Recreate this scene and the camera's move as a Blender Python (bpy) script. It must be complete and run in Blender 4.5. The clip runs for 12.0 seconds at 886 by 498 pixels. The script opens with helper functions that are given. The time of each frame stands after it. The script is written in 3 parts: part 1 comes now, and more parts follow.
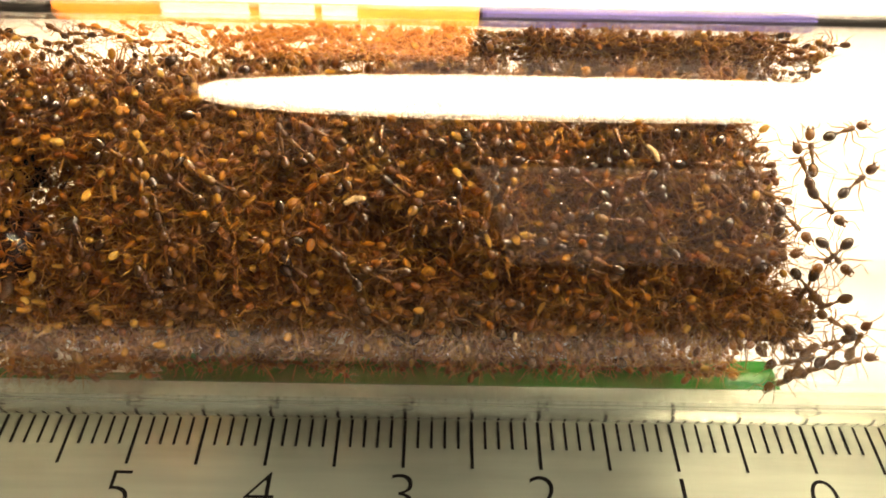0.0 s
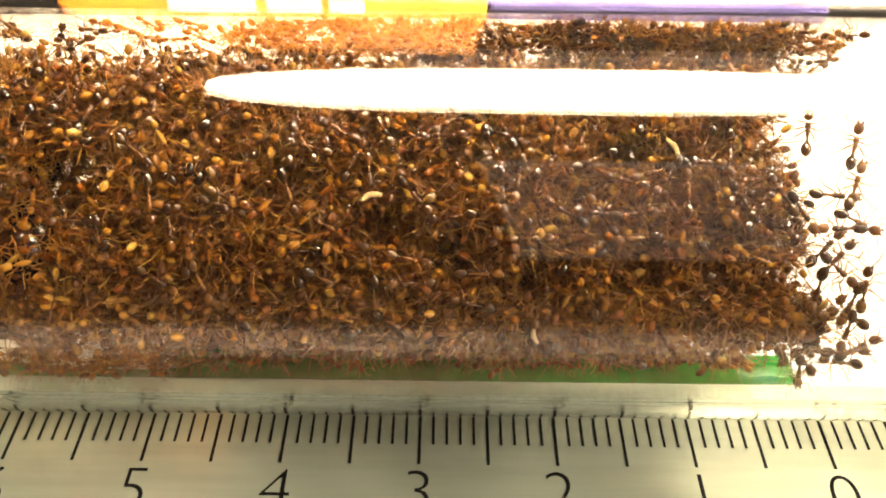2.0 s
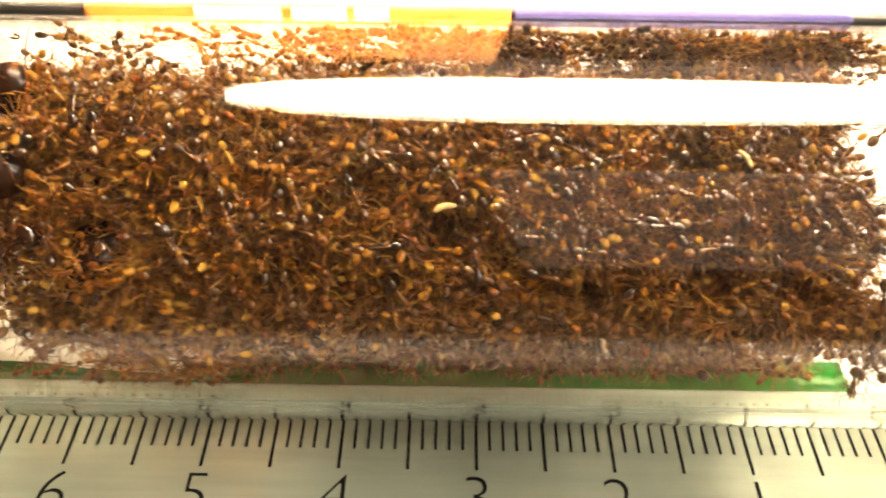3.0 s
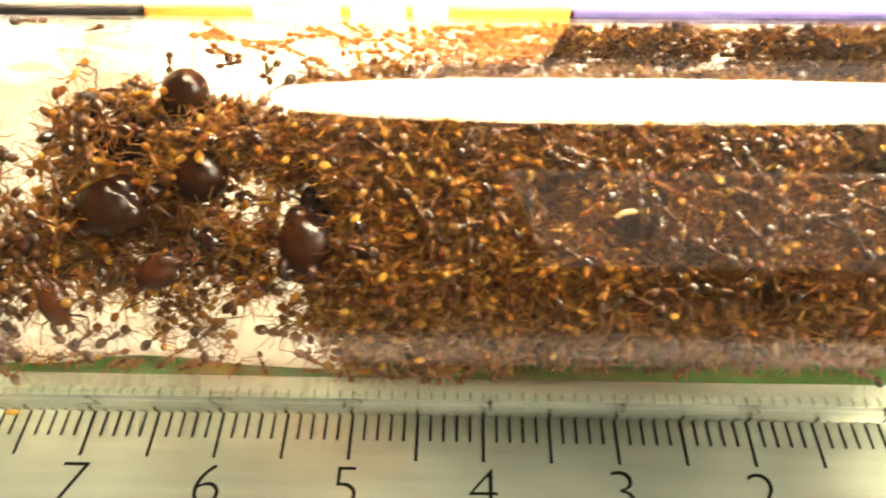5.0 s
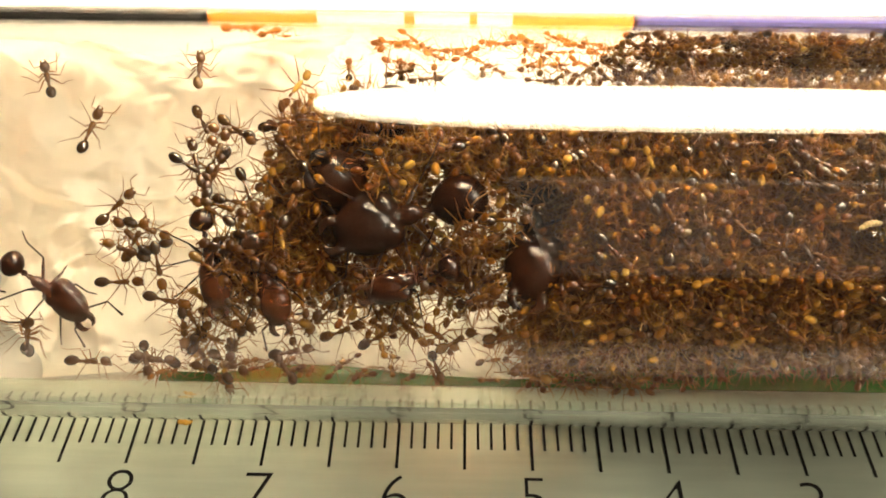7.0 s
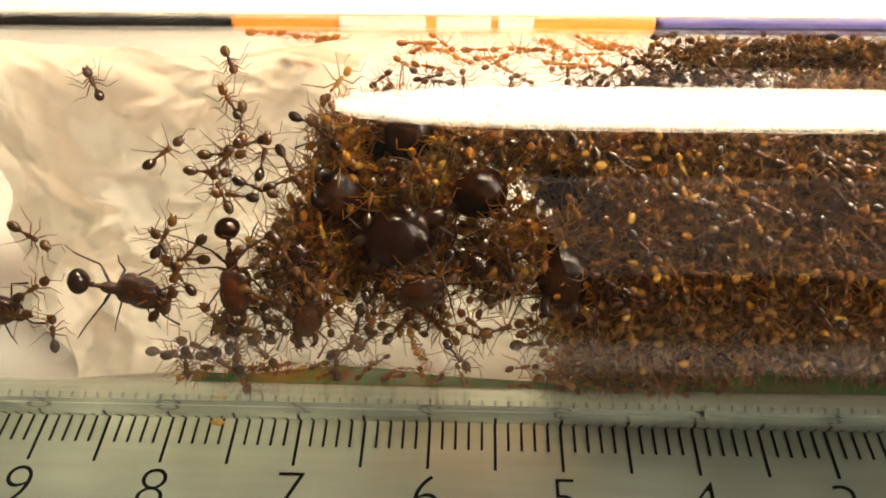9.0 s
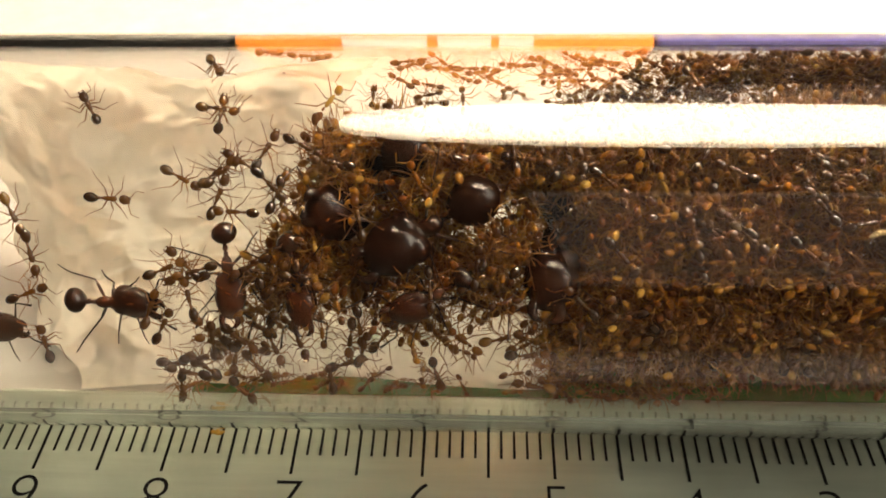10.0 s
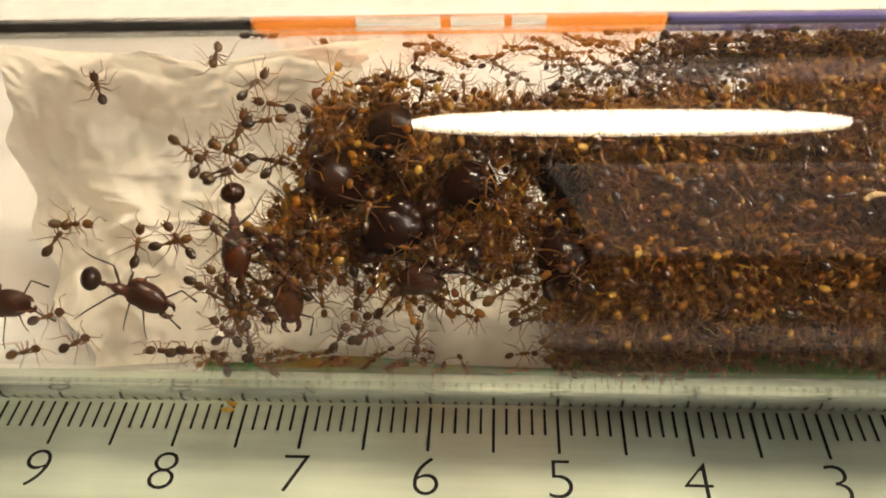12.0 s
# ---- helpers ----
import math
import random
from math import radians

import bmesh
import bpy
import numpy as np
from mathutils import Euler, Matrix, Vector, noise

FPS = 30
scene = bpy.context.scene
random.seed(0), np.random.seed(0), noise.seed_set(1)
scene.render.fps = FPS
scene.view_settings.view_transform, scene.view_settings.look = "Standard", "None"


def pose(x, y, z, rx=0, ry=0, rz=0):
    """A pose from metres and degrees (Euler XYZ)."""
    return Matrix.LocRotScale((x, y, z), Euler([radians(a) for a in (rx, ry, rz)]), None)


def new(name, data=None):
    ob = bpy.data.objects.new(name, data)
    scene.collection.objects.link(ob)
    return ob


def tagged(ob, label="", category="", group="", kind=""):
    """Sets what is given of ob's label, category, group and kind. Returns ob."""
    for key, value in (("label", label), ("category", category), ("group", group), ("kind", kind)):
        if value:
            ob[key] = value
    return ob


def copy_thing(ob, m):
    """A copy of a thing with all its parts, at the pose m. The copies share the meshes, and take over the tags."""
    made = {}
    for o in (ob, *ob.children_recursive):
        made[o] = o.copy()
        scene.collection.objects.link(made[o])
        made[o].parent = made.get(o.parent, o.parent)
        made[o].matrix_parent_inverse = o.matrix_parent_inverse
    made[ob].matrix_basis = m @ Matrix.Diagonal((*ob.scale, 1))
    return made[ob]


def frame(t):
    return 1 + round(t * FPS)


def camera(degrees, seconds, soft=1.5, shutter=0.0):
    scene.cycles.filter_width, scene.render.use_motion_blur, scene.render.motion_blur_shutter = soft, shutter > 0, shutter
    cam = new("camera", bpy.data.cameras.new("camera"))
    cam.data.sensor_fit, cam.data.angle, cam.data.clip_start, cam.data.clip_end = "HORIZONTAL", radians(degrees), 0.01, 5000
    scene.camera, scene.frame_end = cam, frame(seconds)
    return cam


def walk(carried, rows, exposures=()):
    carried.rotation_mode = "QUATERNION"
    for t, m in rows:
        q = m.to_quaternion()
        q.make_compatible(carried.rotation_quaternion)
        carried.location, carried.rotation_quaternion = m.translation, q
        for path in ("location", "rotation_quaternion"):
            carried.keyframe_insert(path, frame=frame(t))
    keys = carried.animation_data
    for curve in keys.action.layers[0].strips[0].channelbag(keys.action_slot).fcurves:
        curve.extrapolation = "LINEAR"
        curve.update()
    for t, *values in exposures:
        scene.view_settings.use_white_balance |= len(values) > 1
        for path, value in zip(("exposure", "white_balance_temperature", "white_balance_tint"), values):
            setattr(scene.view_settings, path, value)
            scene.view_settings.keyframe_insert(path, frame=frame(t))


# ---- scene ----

# ---- camera: a hand-held close-up sliding along the tube ----
cam = camera(54.0, 12.0, soft=1.8, shutter=0.6)
PATH = [  # seconds, x, y, z, heading, tilt, roll
    (0, -0.02778, -0.03630, 0.05375, -0.48, -41.81, 1.27),
    (0.5, -0.02727, -0.03614, 0.05354, 0.11, -42.05, 0.77),
    (1, -0.02747, -0.03586, 0.05351, 0.25, -42.23, 0.60),
    (1.5, -0.02788, -0.03584, 0.05365, 0.16, -42.43, 0.55),
    (2, -0.02844, -0.03575, 0.05362, 0.01, -42.39, 0.67),
    (2.5, -0.03006, -0.03585, 0.05371, 0.10, -42.35, 0.80),
    (3, -0.03229, -0.03531, 0.05442, 0.47, -42.77, 0.52),
    (3.2, -0.03370, -0.03505, 0.05451, 0.44, -42.97, 0.34),
    (4.8, -0.04016, -0.03451, 0.05619, 1.80, -44.60, -0.38),
    (5, -0.04188, -0.03438, 0.05629, 1.65, -44.83, -0.44),
    (5.5, -0.04749, -0.03385, 0.05621, 1.32, -45.44, -0.07),
    (6, -0.05392, -0.03422, 0.05706, 0.82, -45.08, 0.09),
    (6.5, -0.05535, -0.03435, 0.05650, 1.41, -44.86, -0.38),
    (7, -0.05590, -0.03414, 0.05626, 1.17, -44.53, 0.05),
    (8.8, -0.05662, -0.03550, 0.05713, 2.59, -43.23, -1.21),
    (9, -0.05698, -0.03546, 0.05581, 2.62, -43.32, -0.89),
    (9.5, -0.05618, -0.03645, 0.05759, 3.45, -42.72, -2.01),
    (10, -0.05580, -0.03627, 0.05717, 3.31, -42.85, -1.73),
    (10.5, -0.05574, -0.03655, 0.05700, 3.76, -42.89, -2.17),
    (11, -0.05682, -0.03785, 0.05561, 3.90, -42.52, -1.94),
    (11.5, -0.05556, -0.03923, 0.05622, 4.48, -41.68, -2.56),
    (12, -0.05462, -0.03970, 0.05519, 4.91, -41.02, -2.97),
]
EXPOSURES = [  # seconds, stops, kelvin, tint
    (0.0, 0.62, 7300, 16), (1.0, 0.94, 7300, 15), (3.2, 1.12, 7200, 14), (4.8, 1.30, 7000, 10), (5.6, 1.22, 6950, 9), (6.4, 0.81, 6950, 10),
    (7.2, 0.57, 6900, 10), (8.8, 0.15, 6650, 12), (9.6, 0.08, 6550, 12), (10.1, -0.08, 6650, 13), (10.6, -0.04, 6500, 13), (11.4, 0.42, 6500, 12), (12.0, 0.50, 6550, 14)]
walk(cam, [(t, pose(x, y, z, 90 + tilt, 0, head) @ pose(0, 0, 0, 0, 0, roll)) for t, x, y, z, head, tilt, roll in PATH], EXPOSURES)

# ---- light: a hand lamp close over the tube, daylight from the window behind, added fills ----
world = bpy.data.worlds.new("world")
scene.world = world
world.use_nodes = True
world.node_tree.nodes["Background"].inputs[0].default_value = (0.9, 0.85, 0.75, 1)
world.node_tree.nodes["Background"].inputs[1].default_value = 0.02
LAMP_GLOW = 26.0
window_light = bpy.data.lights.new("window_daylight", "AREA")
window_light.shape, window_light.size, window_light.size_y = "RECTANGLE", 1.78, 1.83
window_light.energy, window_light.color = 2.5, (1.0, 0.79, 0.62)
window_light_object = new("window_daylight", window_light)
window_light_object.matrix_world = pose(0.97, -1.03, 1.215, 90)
# made-up light from the right, which lifts the ruler's front
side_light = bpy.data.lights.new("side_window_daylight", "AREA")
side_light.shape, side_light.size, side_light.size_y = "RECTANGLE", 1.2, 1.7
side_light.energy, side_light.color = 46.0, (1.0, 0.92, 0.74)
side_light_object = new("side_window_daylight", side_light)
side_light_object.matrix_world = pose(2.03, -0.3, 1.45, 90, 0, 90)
# fill from up behind the tube, added to put sheen on the ruler
ruler_fill = bpy.data.lights.new("ceiling_lamp_light", "AREA")
ruler_fill.shape, ruler_fill.size, ruler_fill.size_y = "RECTANGLE", 1.6, 0.9
ruler_fill.energy, ruler_fill.color = 1.2, (1.0, 0.95, 0.85)
ruler_fill_object = new("ceiling_lamp_light", ruler_fill)
ruler_fill_object.matrix_world = pose(0.6, 1.5, 2.365)

# ---- sizes of the tube ----
TUBE_R, TUBE_IN, TUBE_Y, TUBE_Z = 0.01463, 0.01366, 0.01235, 0.01363
TABLE = -0.001


# ---- materials ----
def material(name, color, rough=0.5, metal=0.0, **more):
    m = bpy.data.materials.new(name)
    m.use_nodes = True
    b = m.node_tree.nodes["Principled BSDF"]
    b.inputs["Base Color"].default_value = (*color, 1)
    b.inputs["Roughness"].default_value = rough
    b.inputs["Metallic"].default_value = metal
    for key, value in more.items():
        b.inputs[key.replace("_", " ")].default_value = value
    return m


def ramp_color(m, source, socket, stops):
    """Colour m by a ramp over the output of a node."""
    t = m.node_tree
    r = t.nodes.new("ShaderNodeValToRGB")
    while len(r.color_ramp.elements) < len(stops):
        r.color_ramp.elements.new(0.5)
    for e, (p, c) in zip(r.color_ramp.elements, stops):
        e.position, e.color = p, (*c, 1)
    t.links.new(source.outputs[socket], r.inputs[0])
    t.links.new(r.outputs[0], t.nodes["Principled BSDF"].inputs["Base Color"])
    return r


def noise_node(m, scale, detail=4.0, stretch=(1, 1, 1), rough=0.55):
    t = m.node_tree
    co = t.nodes.new("ShaderNodeTexCoord")
    mp = t.nodes.new("ShaderNodeMapping")
    mp.inputs["Scale"].default_value = stretch
    n = t.nodes.new("ShaderNodeTexNoise")
    n.inputs["Scale"].default_value, n.inputs["Detail"].default_value, n.inputs["Roughness"].default_value = scale, detail, rough
    t.links.new(co.outputs["Object"], mp.inputs[0])
    t.links.new(mp.outputs[0], n.inputs["Vector"])
    return n


def bump(m, source, strength, distance):
    t = m.node_tree
    b = t.nodes.new("ShaderNodeBump")
    b.inputs["Strength"].default_value, b.inputs["Distance"].default_value = strength, distance
    t.links.new(source.outputs[0], b.inputs["Height"])
    t.links.new(b.outputs[0], t.nodes["Principled BSDF"].inputs["Normal"])


def grainy(name, low, high, scale, rough=0.5, metal=0.0, relief=0.0, stretch=(1, 1, 1), **more):
    m = material(name, high, rough, metal, **more)
    n = noise_node(m, scale, stretch=stretch)
    ramp_color(m, n, 0, [(0.3, low), (0.7, high)])
    if relief:
        bump(m, n, 0.6, relief)
    return m


GLASS = material("tube_glass", (0.985, 0.99, 0.98), 0.0, 0.0, Transmission_Weight=1.0, IOR=1.5)
RULER = grainy("satin_ruler_metal", (0.57, 0.66, 0.54), (0.67, 0.76, 0.625), 900, 0.26, 0.35, 0.000004, stretch=(0.06, 1, 1))


def smudge(m, scale, low, rough):
    """Cloudy reflections put into the colour: a broad noise that dulls colour and gloss."""
    t = m.node_tree
    b = t.nodes["Principled BSDF"]
    n = noise_node(m, scale, 2.0, rough=0.45)
    r = t.nodes.new("ShaderNodeMapRange")
    r.inputs["From Min"].default_value, r.inputs["From Max"].default_value = 0.3, 0.66
    r.inputs["To Min"].default_value, r.inputs["To Max"].default_value = low, 1.0
    mul = t.nodes.new("ShaderNodeVectorMath")
    mul.operation = "SCALE"
    old = b.inputs["Base Color"].links[0].from_socket
    t.links.new(n.outputs[0], r.inputs[0])
    t.links.new(old, mul.inputs[0])
    t.links.new(r.outputs[0], mul.inputs["Scale"])
    t.links.new(mul.outputs[0], b.inputs["Base Color"])
    g = t.nodes.new("ShaderNodeMapRange")
    g.inputs["From Min"].default_value, g.inputs["From Max"].default_value = 0.0, 1.0
    g.inputs["To Min"].default_value, g.inputs["To Max"].default_value = rough
    t.links.new(n.outputs[0], g.inputs[0])
    t.links.new(g.outputs[0], b.inputs["Roughness"])


smudge(RULER, 55, 0.6, (0.2, 0.5))
INK = grainy("black_ruler_ink", (0.005, 0.005, 0.005), (0.014, 0.013, 0.011), 3000, 0.7, Specular_IOR_Level=0.2)
STAIN = grainy("yellow_stain", (0.5, 0.25, 0.02), (0.7, 0.45, 0.08), 2000, 0.6)
MAUVE = grainy("dusty_mauve_card", (0.30, 0.25, 0.245), (0.37, 0.315, 0.30), 300, 0.8)
PAPER = grainy("white_paper", (0.74, 0.73, 0.7), (0.84, 0.83, 0.8), 260, 0.85, 0.0, 0.00002)
GREEN = grainy("green_card", (0.002, 0.13, 0.009), (0.005, 0.21, 0.020), 500, 0.8, 0.0, 0.00001, Specular_IOR_Level=0.05)
ORANGE = grainy("orange_card", (0.92, 0.26, 0.03), (0.97, 0.36, 0.06), 90, 0.45)
WHITE_PRINT = grainy("white_print", (0.8, 0.78, 0.74), (0.88, 0.86, 0.82), 300, 0.5)
BLUE = grainy("violet_blue_card", (0.10, 0.09, 0.36), (0.16, 0.14, 0.46), 90, 0.5)
BLACK = grainy("black_plastic", (0.012, 0.012, 0.012), (0.03, 0.028, 0.026), 200, 0.45)
WALL = grainy("dark_taupe_wall_paint", (0.085, 0.078, 0.07), (0.105, 0.097, 0.088), 8, 0.8)
CEILING = grainy("dark_ceiling_paint", (0.15, 0.14, 0.13), (0.18, 0.17, 0.155), 8, 0.85)
FLOOR = grainy("brown_floor_boards", (0.16, 0.09, 0.05), (0.26, 0.15, 0.08), 12, 0.5, stretch=(1, 12, 1))
WOOD = grainy("dark_table_wood", (0.07, 0.042, 0.025), (0.13, 0.08, 0.045), 30, 0.45, stretch=(1, 10, 1))
CASE = grainy("grey_lamp_plastic", (0.3, 0.3, 0.3), (0.36, 0.36, 0.35), 150, 0.4)

GLOW = bpy.data.materials.new("lamp_glow")
GLOW.use_nodes = True
GLOW.node_tree.nodes["Principled BSDF"].inputs["Emission Color"].default_value = (1.0, 0.83, 0.57, 1)
GLOW.node_tree.nodes["Principled BSDF"].inputs["Emission Strength"].default_value = LAMP_GLOW
GLOW.node_tree.nodes["Principled BSDF"].inputs["Base Color"].default_value = (0.8, 0.8, 0.8, 1)

TISSUE = grainy("cream_cotton_tissue", (0.87, 0.83, 0.72), (0.94, 0.91, 0.83), 420, 0.9, 0.0, 0.0001)


def translucent(m, share, color):
    """Let a share of the light through a thin sheet."""
    t = m.node_tree
    out = next(n for n in t.nodes if n.type == "OUTPUT_MATERIAL")
    mix, tr = t.nodes.new("ShaderNodeMixShader"), t.nodes.new("ShaderNodeBsdfTranslucent")
    tr.inputs[0].default_value = (*color, 1)
    # crumpled facets, denser and thinner, with soft creases between them
    warp = noise_node(m, 180, 2.0)
    push = t.nodes.new("ShaderNodeVectorMath")
    push.operation = "MULTIPLY_ADD"
    push.inputs[1].default_value = (0.007, 0.007, 0.007)
    t.links.new(warp.outputs["Color"], push.inputs[0])
    t.links.new(warp.inputs["Vector"].links[0].from_socket, push.inputs[2])
    cells = t.nodes.new("ShaderNodeTexVoronoi")
    cells.feature = "SMOOTH_F1"
    cells.inputs["Scale"].default_value, cells.inputs["Smoothness"].default_value = 170, 0.35
    t.links.new(push.outputs[0], cells.inputs["Vector"])
    facet = t.nodes.new("ShaderNodeMapRange")
    facet.inputs["To Min"].default_value, facet.inputs["To Max"].default_value = share - 0.24, share + 0.12
    t.links.new(cells.outputs["Color"], facet.inputs[0])
    t.links.new(facet.outputs[0], mix.inputs[0])
    crease = t.nodes.new("ShaderNodeBump")
    crease.inputs["Strength"].default_value, crease.inputs["Distance"].default_value = 0.9, 0.004
    t.links.new(cells.outputs["Distance"], crease.inputs["Height"])
    old = t.nodes["Principled BSDF"].inputs["Normal"].links[0].from_socket
    t.links.new(old, crease.inputs["Normal"])
    t.links.new(crease.outputs[0], t.nodes["Principled BSDF"].inputs["Normal"])
    t.links.new(crease.outputs[0], tr.inputs["Normal"])
    t.links.new(t.nodes["Principled BSDF"].outputs[0], mix.inputs[1])
    t.links.new(tr.outputs[0], mix.inputs[2])
    t.links.new(mix.outputs[0], out.inputs[0])


translucent(TISSUE, 0.62, (0.99, 0.94, 0.82))


def insect(name, stops, rough, coat, per_island=False, gloss=0.5):
    """Glossy shell, varied from ant to ant."""
    m = material(name, stops[0][1], rough, 0.0, Coat_Weight=coat, Coat_Roughness=0.035, Specular_IOR_Level=gloss)
    t = m.node_tree
    if per_island:
        g = t.nodes.new("ShaderNodeNewGeometry")
        ramp_color(m, g, "Random Per Island", stops)
    else:
        g = t.nodes.new("ShaderNodeObjectInfo")
        ramp_color(m, g, "Random", stops)
    n = noise_node(m, 2500, 3)
    bump(m, n, 0.25, 0.00003)
    return m


BODY_STOPS = [(0.0, (0.020, 0.0045, 0.0005)), (0.45, (0.102, 0.0275, 0.0013)), (0.78, (0.212, 0.086, 0.006))]
LEG_STOPS = [(0.0, (0.07, 0.0175, 0.0012)), (0.5, (0.18, 0.063, 0.004)), (1.0, (0.36, 0.19, 0.022))]
DARK_STOPS = [(0.0, (0.006, 0.0020, 0.0009)), (1.0, (0.020, 0.0056, 0.0016))]
ANT_BODY = insect("worker_shell", [(0.0, (0.014, 0.0042, 0.0006)), (0.5, (0.036, 0.0108, 0.0010)), (1.0, (0.095, 0.034, 0.0024))], 0.26, 0.8)
ANT_GASTER = insect("worker_gaster_shell", [(0.0, (0.006, 0.0019, 0.0004)), (0.7, (0.017, 0.0057, 0.0008)), (0.95, (0.045, 0.018, 0.003)), (1.0, (0.16, 0.080, 0.013))], 0.18, 1.0)
ANT_LEG = insect("worker_leg_shell", [(0.0, (0.040, 0.0115, 0.0012)), (0.6, (0.095, 0.034, 0.003)), (1.0, (0.24, 0.115, 0.014))], 0.4, 0.3)
DARK = insect("soldier_shell", DARK_STOPS, 0.24, 0.3, gloss=0.22)
CHESTNUT = insect("soldier_chestnut_shell", [(0.0, (0.020, 0.0052, 0.0016)), (1.0, (0.042, 0.0105, 0.0028))], 0.22, 0.7, gloss=0.3)
DARK_GASTER = insect("soldier_gaster_shell", DARK_STOPS, 0.16, 0.8, gloss=0.3)
DARK_LEG = insect("soldier_leg_shell", [(0.0, (0.03, 0.009, 0.0025)), (1.0, (0.075, 0.022, 0.005))], 0.35, 0.4)
MASS_BODY = insect("crowd_shell", BODY_STOPS + [(0.95, (0.275, 0.142, 0.018)), (0.997, (0.40, 0.24, 0.045))], 0.35, 0.75, True, 0.12)
MASS_LEG = insect("crowd_leg_shell", LEG_STOPS, 0.4, 0.25, True)


def amber(m, share, color):
    """Thin horn lets some light through."""
    t = m.node_tree
    out = next(n for n in t.nodes if n.type == "OUTPUT_MATERIAL")
    mix, tr = t.nodes.new("ShaderNodeMixShader"), t.nodes.new("ShaderNodeBsdfTranslucent")
    tr.inputs[0].default_value = (*color, 1)
    mix.inputs[0].default_value = share
    t.links.new(t.nodes["Principled BSDF"].outputs[0], mix.inputs[1])
    t.links.new(tr.outputs[0], mix.inputs[2])
    t.links.new(mix.outputs[0], out.inputs[0])


for m, share in ((MASS_BODY, 0.13), (MASS_LEG, 0.2), (ANT_BODY, 0.18), (ANT_GASTER, 0.09), (ANT_LEG, 0.26)):
    amber(m, share, (0.72, 0.30, 0.04))

LARVA = grainy("pale_larva_skin", (0.34, 0.22, 0.09), (0.5, 0.36, 0.17), 1800, 0.4, 0.0, 0.00002)


# ---- mesh helpers ----
def part(name, bm, mat, parent=None, label="", smooth=False):
    me = bpy.data.meshes.new(name)
    bm.to_mesh(me)
    bm.free()
    me.materials.append(mat)
    if smooth:
        me.polygons.foreach_set("use_smooth", [True] * len(me.polygons))
    ob = new(name, me)
    if parent:
        ob.parent = parent
    if label:
        ob["label"] = label
    return ob


def box(bm, x0, x1, y0, y1, z0, z1, bevel=0.0):
    r = bmesh.ops.create_cube(bm, size=1.0, matrix=Matrix.LocRotScale(((x0 + x1) / 2, (y0 + y1) / 2, (z0 + z1) / 2), None, (x1 - x0, y1 - y0, z1 - z0)))
    if bevel:
        edges = {e for v in r["verts"] for e in v.link_edges}
        bmesh.ops.bevel(bm, geom=list(edges), offset=bevel, segments=2, affect="EDGES", profile=0.5)
    return bm


def box_part(name, x0, x1, y0, y1, z0, z1, mat, parent=None, label="", bevel=0.0):
    return part(name, box(bmesh.new(), x0, x1, y0, y1, z0, z1, bevel), mat, parent, label)


class Soup:
    """Vertices and faces gathered by numpy, for many small forms at once."""

    def __init__(self):
        self.v, self.f, self.n = [], [], 0

    def add(self, verts, faces):
        self.v.append(np.asarray(verts, float))
        self.f.extend([tuple(i + self.n for i in q) for q in faces])
        self.n += len(verts)

    def blob(self, c, r, turn=None, rings=6, sides=8, squash=None):
        """An egg: squash(u) scales the girth along its long axis (u from -1 to 1)."""
        pts, faces = [(r[0], 0, 0)], []
        for i in range(1, rings):
            a = math.pi * i / rings
            u, g = math.cos(a), math.sin(a)
            if squash:
                g *= squash(u)
            for k in range(sides):
                b = 2 * math.pi * k / sides
                pts.append((r[0] * u, r[1] * g * math.cos(b), r[2] * g * math.sin(b)))
        pts.append((-r[0], 0, 0))
        last = len(pts) - 1
        for k in range(sides):
            faces.append((0, 1 + k, 1 + (k + 1) % sides))
            faces.append((last, last - sides + (k + 1) % sides, last - sides + k))
        for i in range(rings - 2):
            for k in range(sides):
                a, b = 1 + i * sides + k, 1 + i * sides + (k + 1) % sides
                faces.append((a, a + sides, b + sides, b))
        p = np.array(pts)
        if turn is not None:
            p = p @ np.array(turn.to_3x3()).T
        self.add(p + np.array(c), faces)

    def limb(self, points, radii, sides=5):
        """A jointed limb along points."""
        pts = [Vector(p) for p in points]
        ring = []
        for i, p in enumerate(pts):
            d = (pts[min(i + 1, len(pts) - 1)] - pts[max(i - 1, 0)]).normalized()
            u = d.cross(Vector((0.13, 0.21, 0.97))).normalized()
            w = d.cross(u)
            for k in range(sides):
                a = 2 * math.pi * k / sides
                ring.append(p + radii[i] * (math.cos(a) * u + math.sin(a) * w))
        faces = []
        for i in range(len(pts) - 1):
            for k in range(sides):
                a, b = i * sides + k, i * sides + (k + 1) % sides
                faces.append((a, b, b + sides, a + sides))
        faces.append(tuple(range(sides))[::-1])
        faces.append(tuple(range((len(pts) - 1) * sides, len(pts) * sides)))
        self.add([tuple(p) for p in ring], faces)

    def mesh(self, name, mat, smooth=True, scale=1.0):
        me = bpy.data.meshes.new(name)
        me.from_pydata((np.concatenate(self.v) * scale).tolist(), [], self.f)
        me.materials.append(mat)
        if smooth:
            me.polygons.foreach_set("use_smooth", [True] * len(me.polygons))
        return me


